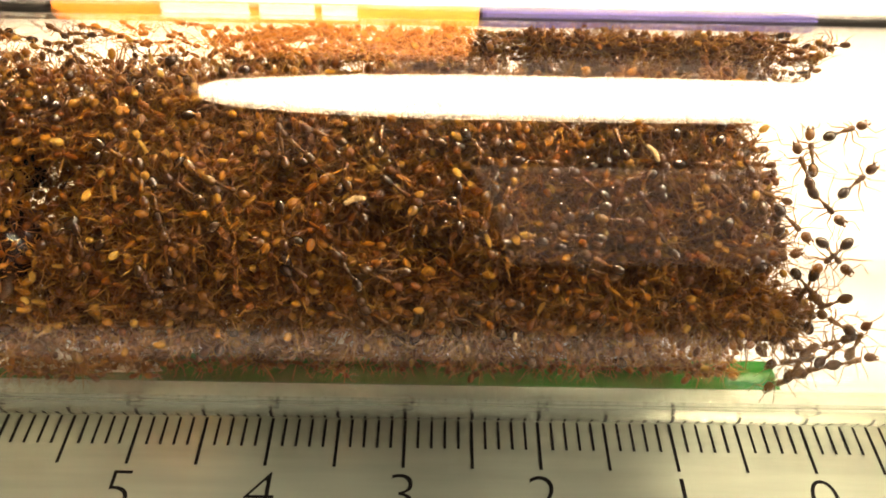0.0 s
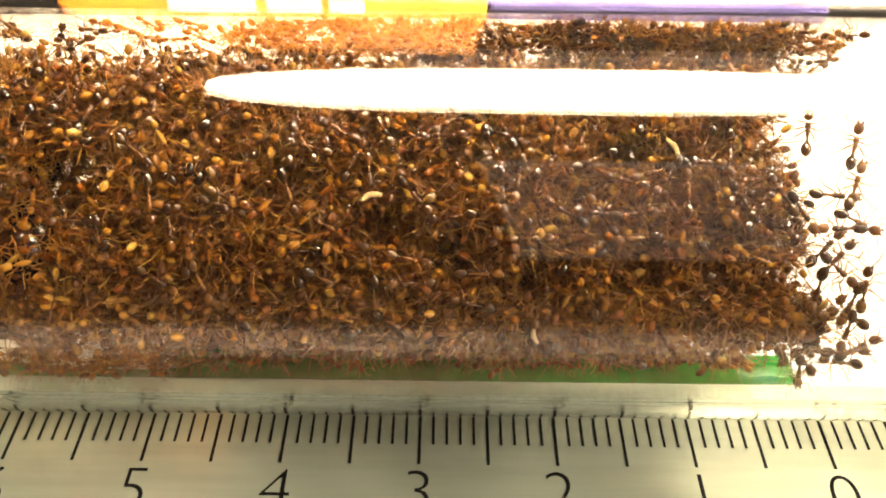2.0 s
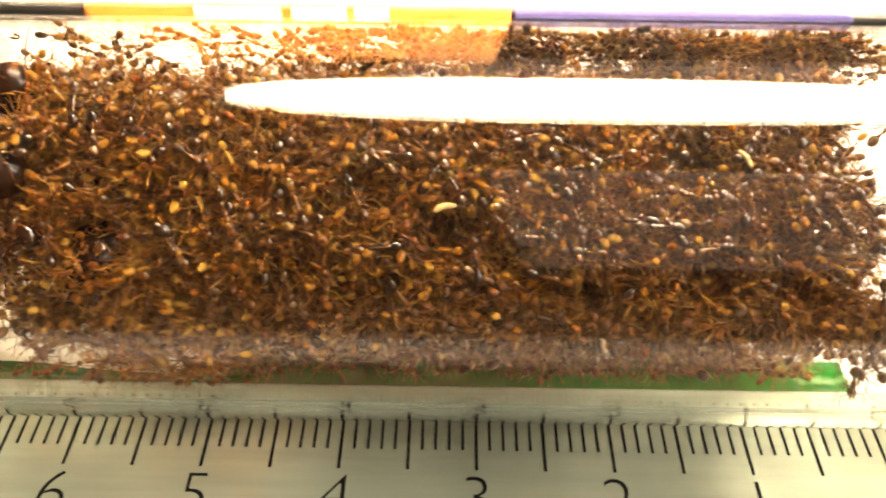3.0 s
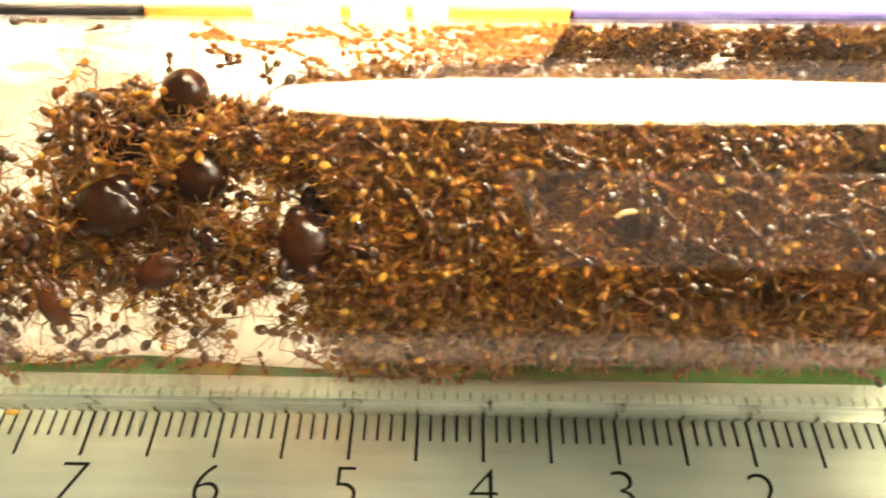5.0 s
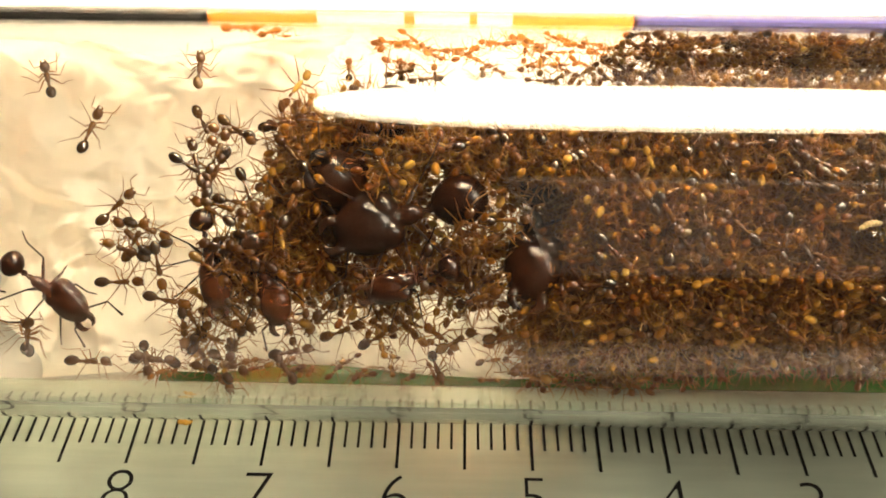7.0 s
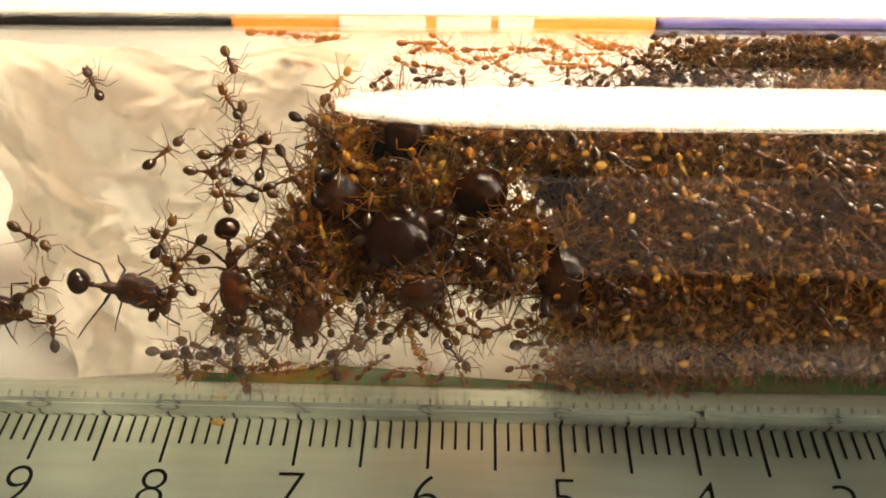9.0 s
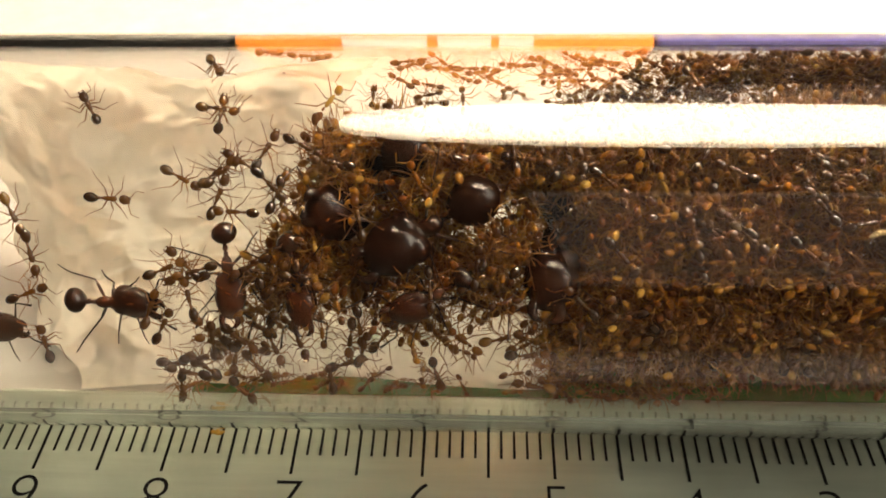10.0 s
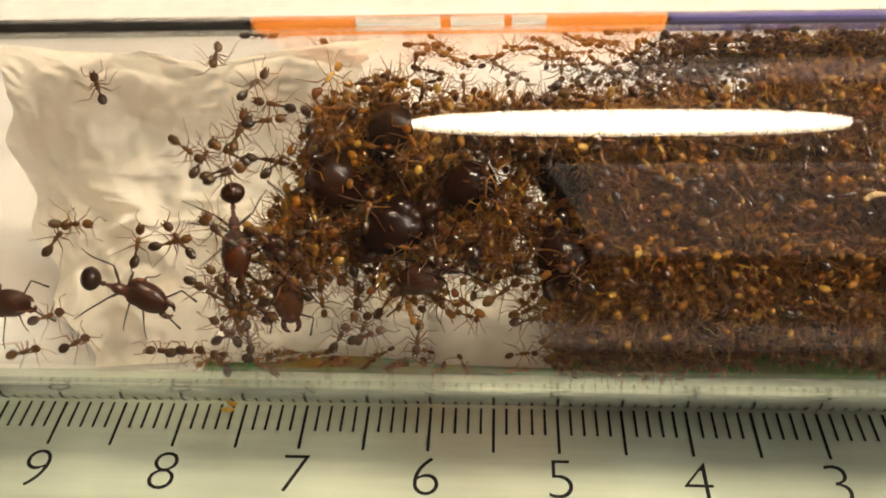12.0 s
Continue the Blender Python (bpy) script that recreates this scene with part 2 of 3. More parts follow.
# ---- room, table and paper ----
def room():
    for name, a in (("wall_north", (-2.1, 2.1, 2.0, 2.1, -0.76, 2.4)), ("wall_west", (-2.1, -2.0, -1.1, 2.0, -0.76, 2.4))):
        tagged(box_part(name, *a, WALL), "plain dark taupe painted room wall", "wall", kind="structure")
    # the wall with the window: four pieces round its opening
    south = tagged(new("wall_south"), "taupe painted wall round a tall window", "wall", kind="structure")
    for a in ((-2.1, 0.06, -1.1, -1.0, -0.76, 2.4), (1.88, 2.1, -1.1, -1.0, -0.76, 2.4), (0.06, 1.88, -1.1, -1.0, -0.76, 0.28), (0.06, 1.88, -1.1, -1.0, 2.15, 2.4)):
        box_part("wall_piece", *a, WALL, south)
    east = tagged(new("wall_east"), "taupe painted wall round an added side window", "wall", kind="structure")
    for a in ((2.0, 2.1, -1.1, -0.92, -0.76, 2.4), (2.0, 2.1, 0.32, 2.0, -0.76, 2.4), (2.0, 2.1, -0.92, 0.32, -0.76, 0.58), (2.0, 2.1, -0.92, 0.32, 2.32, 2.4)):
        box_part("wall_piece", *a, WALL, east)
    # unseen window, added as the opening for the fill from the right
    side = tagged(new("window_2"), "white side window added as a source of fill light", "window", kind="structure")
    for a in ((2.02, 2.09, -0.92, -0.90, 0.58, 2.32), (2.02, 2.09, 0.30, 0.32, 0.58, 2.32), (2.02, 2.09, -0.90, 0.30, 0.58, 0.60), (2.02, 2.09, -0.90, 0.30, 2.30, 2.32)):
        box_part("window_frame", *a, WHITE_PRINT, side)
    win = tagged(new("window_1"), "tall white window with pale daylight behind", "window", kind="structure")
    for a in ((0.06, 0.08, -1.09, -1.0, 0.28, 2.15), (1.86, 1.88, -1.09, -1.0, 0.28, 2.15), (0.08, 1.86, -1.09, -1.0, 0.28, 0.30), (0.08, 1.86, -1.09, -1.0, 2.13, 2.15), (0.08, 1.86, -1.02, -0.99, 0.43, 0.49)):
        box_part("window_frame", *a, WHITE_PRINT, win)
    tagged(box_part("floor", -2.1, 2.1, -1.1, 2.1, -0.86, -0.76, FLOOR), "brown wooden floor of the room", "floor", kind="structure")
    tagged(box_part("ceiling", -2.1, 2.1, -1.1, 2.1, 2.4, 2.5, CEILING), "dark grey-brown painted ceiling of the room", "ceiling", kind="structure")
    # no such lamp is known: a housing made up for the ruler's fill
    lamp = tagged(new("ceiling_lamp"), "wide flat lamp added on the ceiling as fill for the ruler", "ceiling lamp")
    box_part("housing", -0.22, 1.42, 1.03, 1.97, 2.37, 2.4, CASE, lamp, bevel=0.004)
    table = tagged(new("table"), "dark wooden table under the white paper", "table")
    box_part("tabletop", -0.7, 0.7, -0.45, 0.55, TABLE - 0.032, TABLE - 0.002, WOOD, table, bevel=0.003)
    for x in (-0.63, 0.63):
        for y in (-0.38, 0.48):
            box_part("leg", x - 0.03, x + 0.03, y - 0.03, y + 0.03, -0.76, TABLE - 0.032, WOOD, table)
    bm = bmesh.new()
    box(bm, -0.3, 0.3, -0.004, 0.42, TABLE - 0.002, TABLE - 0.0004)
    tagged(part("paper_sheet", bm, PAPER), "white paper sheet lying on the table", "paper")
    strip = box_part("card_strip", -0.21, 0.12, -0.040, -0.0195, TABLE - 0.002, TABLE - 0.0014, MAUVE)
    tagged(strip, "narrow dusty mauve card strip lying on the dark table", "card")
    card = box_part("green_card", -0.0795, -0.0005, 0.0069, 0.0106, TABLE - 0.0004, TABLE - 0.00005, GREEN)
    tagged(card, "narrow green card strip lying under the glass tube", "card")


def ruler():
    top = tagged(new("ruler"), "satin metal ruler with black marks beside the glass tube", "ruler")
    # plate with a broad chamfer along its far edge, which runs in under the tube
    bm = bmesh.new()
    edge = [(-0.0066, TABLE - 0.0004), (-0.0066, -0.0002), (-0.0064, 0.0), (0.0060, 0.0), (0.0064, -0.0003), (0.0066, -0.0008), (0.0066, TABLE - 0.0004)]
    ends = [[bm.verts.new((x, y, z)) for y, z in edge] for x in (-0.155, 0.024)]
    for k in range(len(edge)):
        j = (k + 1) % len(edge)
        bm.faces.new((ends[0][k], ends[0][j], ends[1][j], ends[1][k]))
    bm.faces.new(ends[0][::-1])
    bm.faces.new(ends[1])
    bmesh.ops.recalc_face_normals(bm, faces=bm.faces)
    part("plate", bm, RULER, top)

    def mark(length, width):
        bm = bmesh.new()
        box(bm, -width / 2, width / 2, 0.0, length, 0.000004, 0.00003)
        me = bpy.data.meshes.new("mark")
        bm.to_mesh(me)
        bm.free()
        me.materials.append(INK)
        return me

    short, long = mark(0.0025, 0.00019), mark(0.0042, 0.00022)
    for i in range(-15, 151):
        whole = i % 5 == 0
        ob = new("mark", long if whole else short)
        ob.parent = top
        ob.location = (-i * 0.001, 0.0 if whole else 0.0017, 0)
    for i in range(0, 15):
        cu = bpy.data.curves.new("number", "FONT")
        cu.body, cu.size, cu.align_x, cu.extrude = str(i), 0.0050, "CENTER", 0.00001
        cu.offset = -0.00010
        cu.materials.append(INK)
        ob = new("number", cu)
        ob.parent = top
        ob.location = (-i * 0.01, -0.0039, 0.000015)
    s = Soup()
    rng = random.Random(5)
    for k in range(9):
        s.blob((rng.uniform(-0.0004, 0.0004), rng.uniform(-0.0006, 0.0006), 0.00003), (rng.uniform(0.0002, 0.0004), 0.0002, 0.00004), pose(0, 0, 0, 0, 0, rng.uniform(0, 180)), 5, 7)
    st = new("stain", s.mesh("stain", STAIN))
    st.parent, st.location = top, (-0.0764, 0.0040, 0)
    st["label"] = "dried yellow stain on the ruler"


def tube():
    """Thick-walled glass tube: outer wall, rounded closed end, inner wall, open mouth."""
    bm = bmesh.new()
    sides = 160
    prof = [(0.075, 0.0)]
    for k in range(1, 13):
        a = math.pi / 2 * k / 12
        prof.append((0.060 + 0.015 * math.cos(a), TUBE_R * math.sin(a)))
    prof += [(0.0598, TUBE_R), (0.055, TUBE_R), (-0.155, TUBE_R), (-0.1598, TUBE_R), (-0.16, TUBE_R), (-0.1604, TUBE_R - 0.0004), (-0.1604, TUBE_IN + 0.0004), (-0.16, TUBE_IN), (-0.1598, TUBE_IN), (-0.155, TUBE_IN), (0.055, TUBE_IN), (0.0598, TUBE_IN)]
    for k in range(12, 0, -1):
        a = math.pi / 2 * k / 12
        prof.append((0.060 + 0.0127 * math.cos(a), TUBE_IN * math.sin(a)))
    prof.append((0.0727, 0.0))
    rings = []
    for x, r in prof:
        if r == 0.0:
            rings.append([bm.verts.new((x, 0, 0))])
        else:
            rings.append([bm.verts.new((x, r * math.cos(2 * math.pi * k / sides), r * math.sin(2 * math.pi * k / sides))) for k in range(sides)])
    for a, b in zip(rings, rings[1:]):
        for k in range(sides):
            j = (k + 1) % sides
            if len(a) == 1:
                bm.faces.new((a[0], b[k], b[j]))
            elif len(b) == 1:
                bm.faces.new((a[k], b[0], a[j]))
            else:
                bm.faces.new((a[k], b[k], b[j], a[j]))
    bmesh.ops.recalc_face_normals(bm, faces=bm.faces)
    top = tagged(new("glass_tube"), "thick clear glass test tube full of ants", "test tube")
    top.location = (0, TUBE_Y, TUBE_Z)
    # the same shell in three lengths: mouth, wall and rounded end; a lower flank, split off the wall, alone casts
    # shadow, to darken the ruler
    def flank(f):
        c = f.calc_center_median()
        return 196 < math.degrees(math.atan2(c.z, c.y)) % 360 < 238

    for name, lo, hi, low in (("mouth", -1.0, -0.155, None), ("wall", -0.155, 0.0576, False), ("lower_flank", -0.155, 0.0576, True), ("rounded_end", 0.0576, 1.0, None)):
        piece = bm.copy()
        bmesh.ops.delete(piece, geom=[f for f in piece.faces if not lo < f.calc_center_median().x < hi or low not in (None, flank(f))], context="FACES")
        ob = part(name, piece, GLASS, top, smooth=True)
        ob.visible_shadow = bool(low)
    bm.free()
    return top


def behind():
    """Packets standing on the paper behind the tube."""
    a = tagged(new("orange_packet"), "bright orange card packet with white print and painted glare", "packet")
    box_part("body", -0.108, -0.020, 0.142, 0.18, TABLE - 0.0004, 0.19, ORANGE, a, bevel=0.001)
    # white print, widened so that it also paints the lamp's glare
    for x0, x1 in ((-0.0850, -0.0672), (-0.0650, -0.0538), (-0.0522, -0.0450)):
        box_part("white_panel", x0, x1, 0.1412, 0.1419, 0.010, 0.056, WHITE_PRINT, a)
    tagged(box_part("violet_packet", -0.0195, 0.050, 0.142, 0.17, TABLE - 0.0004, 0.036, BLUE, bevel=0.001), "violet-blue card packet standing behind the tube", "packet")
    tagged(box_part("black_case", -0.29, -0.1085, 0.142, 0.2, TABLE - 0.0004, 0.03, BLACK, bevel=0.003), "black plastic case standing behind the tube", "case")


def pendant_lamp():
    """The lamp held low over the tube: grey case with a glowing face below."""
    top = tagged(new("pendant_lamp"), "long grey hand lamp with a glowing white face", "lamp")
    def disc(name, a, b, z0, z1, mat, label=""):
        bm = bmesh.new()
        n = 64
        rim = []
        for k in range(n):
            c, q = math.cos(2 * math.pi * k / n), math.sin(2 * math.pi * k / n)
            rim.append((a * math.copysign(abs(c) ** 0.8, c), b * math.copysign(abs(q) ** 0.8, q)))
        low = [bm.verts.new((x, y, z0)) for x, y in rim]
        high = [bm.verts.new((x * 0.97, y * 0.97, z1)) for x, y in rim]
        bm.faces.new(low[::-1])
        bm.faces.new(high)
        for k in range(n):
            j = (k + 1) % n
            bm.faces.new((low[k], low[j], high[j], high[k]))
        return part(name, bm, mat, top, label)

    disc("case", 0.114, 0.051, 0.0012, 0.016, CASE)
    # made-up cord, added only to give the moving lamp a support
    box_part("cord", -0.002, 0.002, -0.002, 0.002, 0.016, 2.24, BLACK, top, "black cord added above the lamp")
    disc("glowing_face", 0.110, 0.0475, 0.0, 0.001, GLOW, "glowing white lamp face")
    return top


room()
ruler()
tube()
behind()
LAMP = pendant_lamp()
LAMP.location = (0.012, 0.0575, 0.227)


# ---- cotton tissue wad ----
def tissue():
    """Crumpled tissue along the back of the tube, a shell with folds."""
    rng = random.Random(3)
    bm = bmesh.new()
    nx, na = 150, 120
    grid = []
    for i in range(nx + 1):
        row = []
        u = i / nx
        for k in range(na + 1):
            ang = 60 - (172 + 7 * noise.noise(Vector((u * 5.0, 2.2, 0.4))) + 8 * max(0.0, 1 - u / 0.42)) * k / na
            w = max(0.0, (16 - ang) / 150)
            over = max(0.0, ang - 16) / 68
            left = -0.0995 + 0.010 * (max(0.0, -25 - ang) / 80) + 0.0035 * (max(0.0, ang + 5) / 50) + 0.0012 * math.sin(7 * w) + 0.0008 * math.sin(23 * w + 1)
            right = -0.048 - 0.020 * max(0.0, 0.38 - w) / 0.38 + 0.0008 * math.sin(15 * w) - 0.003 * noise.noise(Vector((w * 7, 3.3, 1.2))) + 0.007 * over + over * 0.005 * noise.noise(Vector((ang * 0.2, 1.0, 8.0)))
            x = left + (right - left) * u
            v = (16 - ang) / 150
            p = Vector((x * 150 + v * 2.2, v * 4.6 - x * 40, 0))
            fold = 0.8 + 1.1 * noise.noise(p * 0.5) + 0.45 * noise.noise(p * 1.1 + Vector((4, 2, 1))) + 0.22 * abs(noise.noise(p * 3.1)) + 0.1 * abs(noise.noise(p * 7.3))
            fold += 0.9 - 1.8 * abs(noise.noise(Vector((p.x * 0.42 + p.y * 0.5, p.y * 0.35 - p.x * 0.2, 5.0)))) - 0.7 * over
            fold += 0.5 - 1.2 * abs(noise.noise(Vector((p.x * 0.9 + p.y * 1.1, p.y * 0.8 - p.x * 0.5, 9.0))))
            thick = (0.0006 + 0.0013 * max(0.0, fold)) * min(1.0, 4 * u + 0.15) * (1.0 if u < 0.4 else max(0.25, 1 - 1.6 * (u - 0.4)))
            bulge = max(0.0, math.sin(math.pi * (k / na) ** 1.6)) ** 1.2
            thick *= min(1.0, 0.1 + 9 * (1 - k / na))
            r = TUBE_IN - 0.0003 - thick - 0.0062 * bulge * max(0.0, min(1.0, (0.75 - u) / 0.3)) * min(1.0, 0.35 + 3 * u)
            a = radians(ang)
            row.append(bm.verts.new((x, TUBE_Y + r * math.cos(a), TUBE_Z + r * math.sin(a))))
        grid.append(row)
    for i in range(nx):
        for k in range(na):
            bm.faces.new((grid[i][k], grid[i + 1][k], grid[i + 1][k + 1], grid[i][k + 1]))
    bmesh.ops.recalc_face_normals(bm, faces=bm.faces)
    ob = part("cotton_wad", bm, TISSUE, smooth=True)
    return tagged(ob, "crumpled cream cotton tissue inside the glass tube", "cotton wad")


tissue()

# ---- ants: lengths in millimetres, x ahead, z away from the wall they stand on ----
MM = 0.001


def leg_points(side, i, rng, s=1.0):
    """Base, knee, ankle and toe of leg i (0 front, 2 hind), for a worker 3 mm long."""
    base = Vector((0.52 - 0.22 * i, 0.13 * side, 0.34))
    ahead = (0.75, 0.0, -0.85)[i] + rng.uniform(-0.22, 0.22)
    out = Vector((ahead, side * 1.0, 0)).normalized()
    reach = (1.0, 0.95, 1.25)[i] * rng.uniform(0.9, 1.1)
    knee = base + out * 0.52 * reach + Vector((0, 0, 0.34))
    ankle = knee + out * 0.50 * reach + Vector((0.1 * (1 - i), 0, -0.50))
    toe = Vector((*(ankle + out * 0.34 * reach).xy, 0.02))
    return [base * s, (base + out * 0.12) * s, knee * s, ankle * s, toe * s]


def shape_of(kind):
    """Sizes of a caste: head, thorax, gaster (half axes), leg scale, thickness of the legs."""
    if kind == "worker":
        return dict(head=(0.35, 0.29, 0.25), headx=1.10, thorax=(0.46, 0.17, 0.18), gaster=(0.45, 0.30, 0.29), gx=-1.0, s=1.0, leg=0.038, z=0.36)
    if kind == "soldier":
        return dict(head=(1.34, 0.98, 0.76), headx=2.02, thorax=(0.88, 0.44, 0.48), gaster=(0.68, 0.80, 0.74), gx=-1.86, s=1.85, leg=0.09, z=0.82)
    return dict(head=(1.95, 1.75, 1.35), headx=2.75, thorax=(1.25, 0.75, 0.8), gaster=(1.75, 1.55, 1.5), gx=-2.95, s=2.8, leg=0.09, z=1.4)


def build_ant(kind, name, label, seed):
    """One ant in parts, feet on z = 0."""
    rng = random.Random(seed)
    d = shape_of(kind)
    s, z = d["s"], d["z"]
    dark = kind != "worker"
    shell, legs, back = {"worker": (ANT_BODY, ANT_LEG, ANT_GASTER), "soldier": (CHESTNUT, CHESTNUT, DARK_GASTER)}.get(kind, (DARK, DARK_LEG, DARK))
    top = tagged(new(name), label, "ant")

    def piece(pname, soup, mat, parent, at=(0, 0, 0), plabel=""):
        ob = new(pname, soup.mesh(pname, mat, scale=MM))
        ob.parent, ob.location = parent, Vector(at) * MM
        if plabel:
            ob["label"] = plabel
        return ob

    q = Soup()
    tx = d["thorax"]
    q.blob((0.42 * s * 0.9, 0, 0), (tx[0] * 0.55, tx[1] * 1.05, tx[2] * 1.05), None, 8, 10)
    q.blob((0.05 * s, 0, -0.03 * s), (tx[0] * 0.75, tx[1] * 0.85, tx[2] * 0.85), None, 8, 10)
    piece("thorax", q, shell, top, (0, 0, z))
    q = Soup()
    mid = (d["gx"] + d["gaster"][0] - tx[0] * 0.7) / 2
    q.blob((0.14 * s, 0, 0.02 * s), (0.10 * s, 0.08 * s, 0.12 * s), None, 6, 8)
    q.blob((-0.06 * s, 0, 0.02 * s), (0.10 * s, 0.10 * s, 0.12 * s), None, 6, 8)
    q.limb([(0.3 * s, 0, -0.02 * s), (-0.2 * s, 0, -0.02 * s)], [0.05 * s, 0.06 * s], 6)
    piece("petiole", q, shell, top, (mid, 0, z - 0.04 * s))
    q = Soup()
    g = d["gaster"]
    q.blob((0, 0, 0), g, None, 12, 16, lambda u: 1.0 - 0.12 * u * u - 0.06 * u)
    gas = piece("gaster", q, back, top, (d["gx"], 0, z + 0.03 * s))
    gas.rotation_euler = (0, radians(rng.uniform(-14, 4)), radians(rng.uniform(-14, 14)))
    q = Soup()
    h = d["head"]
    q.blob((0, 0, 0), h, None, 12, 16, lambda u: 1.0 + (0.10 if dark else 0.02) * (-u) - 0.04 * u * u)
    if dark:
        for y in (-1, 1):
            q.blob((-0.62 * h[0], 0.42 * h[1] * y, 0.02), (0.5 * h[0], 0.56 * h[1], 0.86 * h[2]), None, 9, 12)
    head = piece("head", q, shell, top, (d["headx"], 0, z))
    head.rotation_euler = (0, radians(rng.uniform(-2, 16)), radians(rng.uniform(-12, 12)))
    for y in (-1, 1):
        q = Soup()
        q.limb([(-0.1 * h[0], 0.02 * y, 0), (0.14 * h[0], 0.09 * h[1] * y, 0), (0.30 * h[0], 0.06 * h[1] * y, 0), (0.43 * h[0], -0.08 * h[1] * y, 0), (0.50 * h[0], -0.30 * h[1] * y, -0.02)],
               [0.19 * h[1], 0.20 * h[1], 0.17 * h[1], 0.12 * h[1], 0.03 * h[1]], 9)
        piece("mandible", q, shell, head, (0.86 * h[0], 0.42 * h[1] * y, -0.25 * h[2]))
        q = Soup()
        e = rng.uniform(0.8, 1.2)
        elbow = Vector((0.30, 0.62 * y * e, 0.18)) * s
        tip = elbow + Vector((0.62, 0.20 * y * rng.uniform(-1, 1.3), -0.12)) * s
        q.limb([(0, 0, 0), elbow, elbow + (tip - elbow) * 0.6, tip], [d["leg"] * 0.8, d["leg"] * 0.62, d["leg"] * 0.62, d["leg"] * 0.85], 5)
        piece("antenna", q, legs, head, (0.62 * h[0], 0.35 * h[1] * y, 0.3 * h[2]))
    for i in range(3):
        for y in (-1, 1):
            p = leg_points(y, i, rng, s)
            lift = Vector((0, 0, z - 0.36 * s))
            p = [p[0] + lift, p[1] + lift, p[2] + lift * 0.8, p[3] + lift * 0.3, p[4]]
            base = p[0].copy()
            q = Soup()
            t = d["leg"]
            q.limb([v - base for v in p[:1]] + [p[1] - base, (p[1] + p[2]) / 2 - base, p[2] - base, p[3] - base, p[4] - base],
                   [t * 0.9, t * 1.1, t * 1.25, t * 0.7, t * 0.55, t * 0.35], 5)
            piece("leg", q, legs, top, base)
    return top


def wall_pose(x, ang, head, r=TUBE_IN - 0.00003):
    """Standing on the inside of the tube at angle ang; head is the way it faces (0 along +x, 90 up the wall)."""
    a, h = radians(ang), radians(head)
    out = Vector((0, math.cos(a), math.sin(a)))
    near = 75 < ang % 360 < 285
    up = Vector((0, -math.sin(a), math.cos(a))) * (-1 if near else 1)
    zl = -out
    xl = math.cos(h) * Vector((1, 0, 0)) + math.sin(h) * up
    yl = zl.cross(xl)
    m = Matrix((xl, yl, zl)).transposed().to_4x4()
    m.translation = Vector((x, TUBE_Y, TUBE_Z)) + out * r
    return m


WORKER_LABEL = "small glossy reddish-brown worker ant on the tube's glass"
KINDS = {"worker": [build_ant("worker", "worker_ant", WORKER_LABEL, 10 + i) for i in range(7)],
         "soldier": [build_ant("soldier", "soldier_ant", "large-headed dark brown soldier ant with long legs", 31 + i) for i in range(2)],
         "giant": [build_ant("giant", "giant_soldier_ant", "huge glossy black-brown soldier ant among small workers", 41 + i) for i in range(3)]}
UNUSED = {k: list(v) for k, v in KINDS.items()}
MOVING = []  # each ant with its rows of (seconds, x, angle, heading)


def by_head(lean):
    """From the place of a giant's head, or of its gaster where it hides its head, to its feet; lean: how far the nose dips towards the glass, in degrees."""
    d = shape_of("giant")
    return pose(0, 0, 0, 0, lean, 0) @ pose(-d["headx" if lean > -30 else "gx"] * MM, 0, -d["z"] * MM)


def put_ant(kind, rows, pick, r=TUBE_IN - 0.00003, group="ants in the tube", lean=None):
    m = wall_pose(*rows[0][1:], r)
    if lean is not None:
        m = m @ by_head(lean)
    if UNUSED[kind]:
        ob = UNUSED[kind].pop()
        ob.matrix_basis = m
    else:
        ob = copy_thing(KINDS[kind][pick % len(KINDS[kind])], m)
    tagged(ob, group=group)
    MOVING.append((ob, rows, r, lean))
    return ob


def wander(rng, x, ang, head, pace):
    """Rows of a short stroll on the glass."""
    rows, t = [], 0.0
    while True:
        rows.append((t, x, ang, head))
        if t >= 12.0:
            return rows
        t = min(12.0, t + rng.uniform(0.8, 1.6))
        x += rng.gauss(0, 0.0007) * pace
        ang += rng.gauss(0, 3.0) * pace
        head += rng.gauss(0, 22) * min(pace, 1.6)


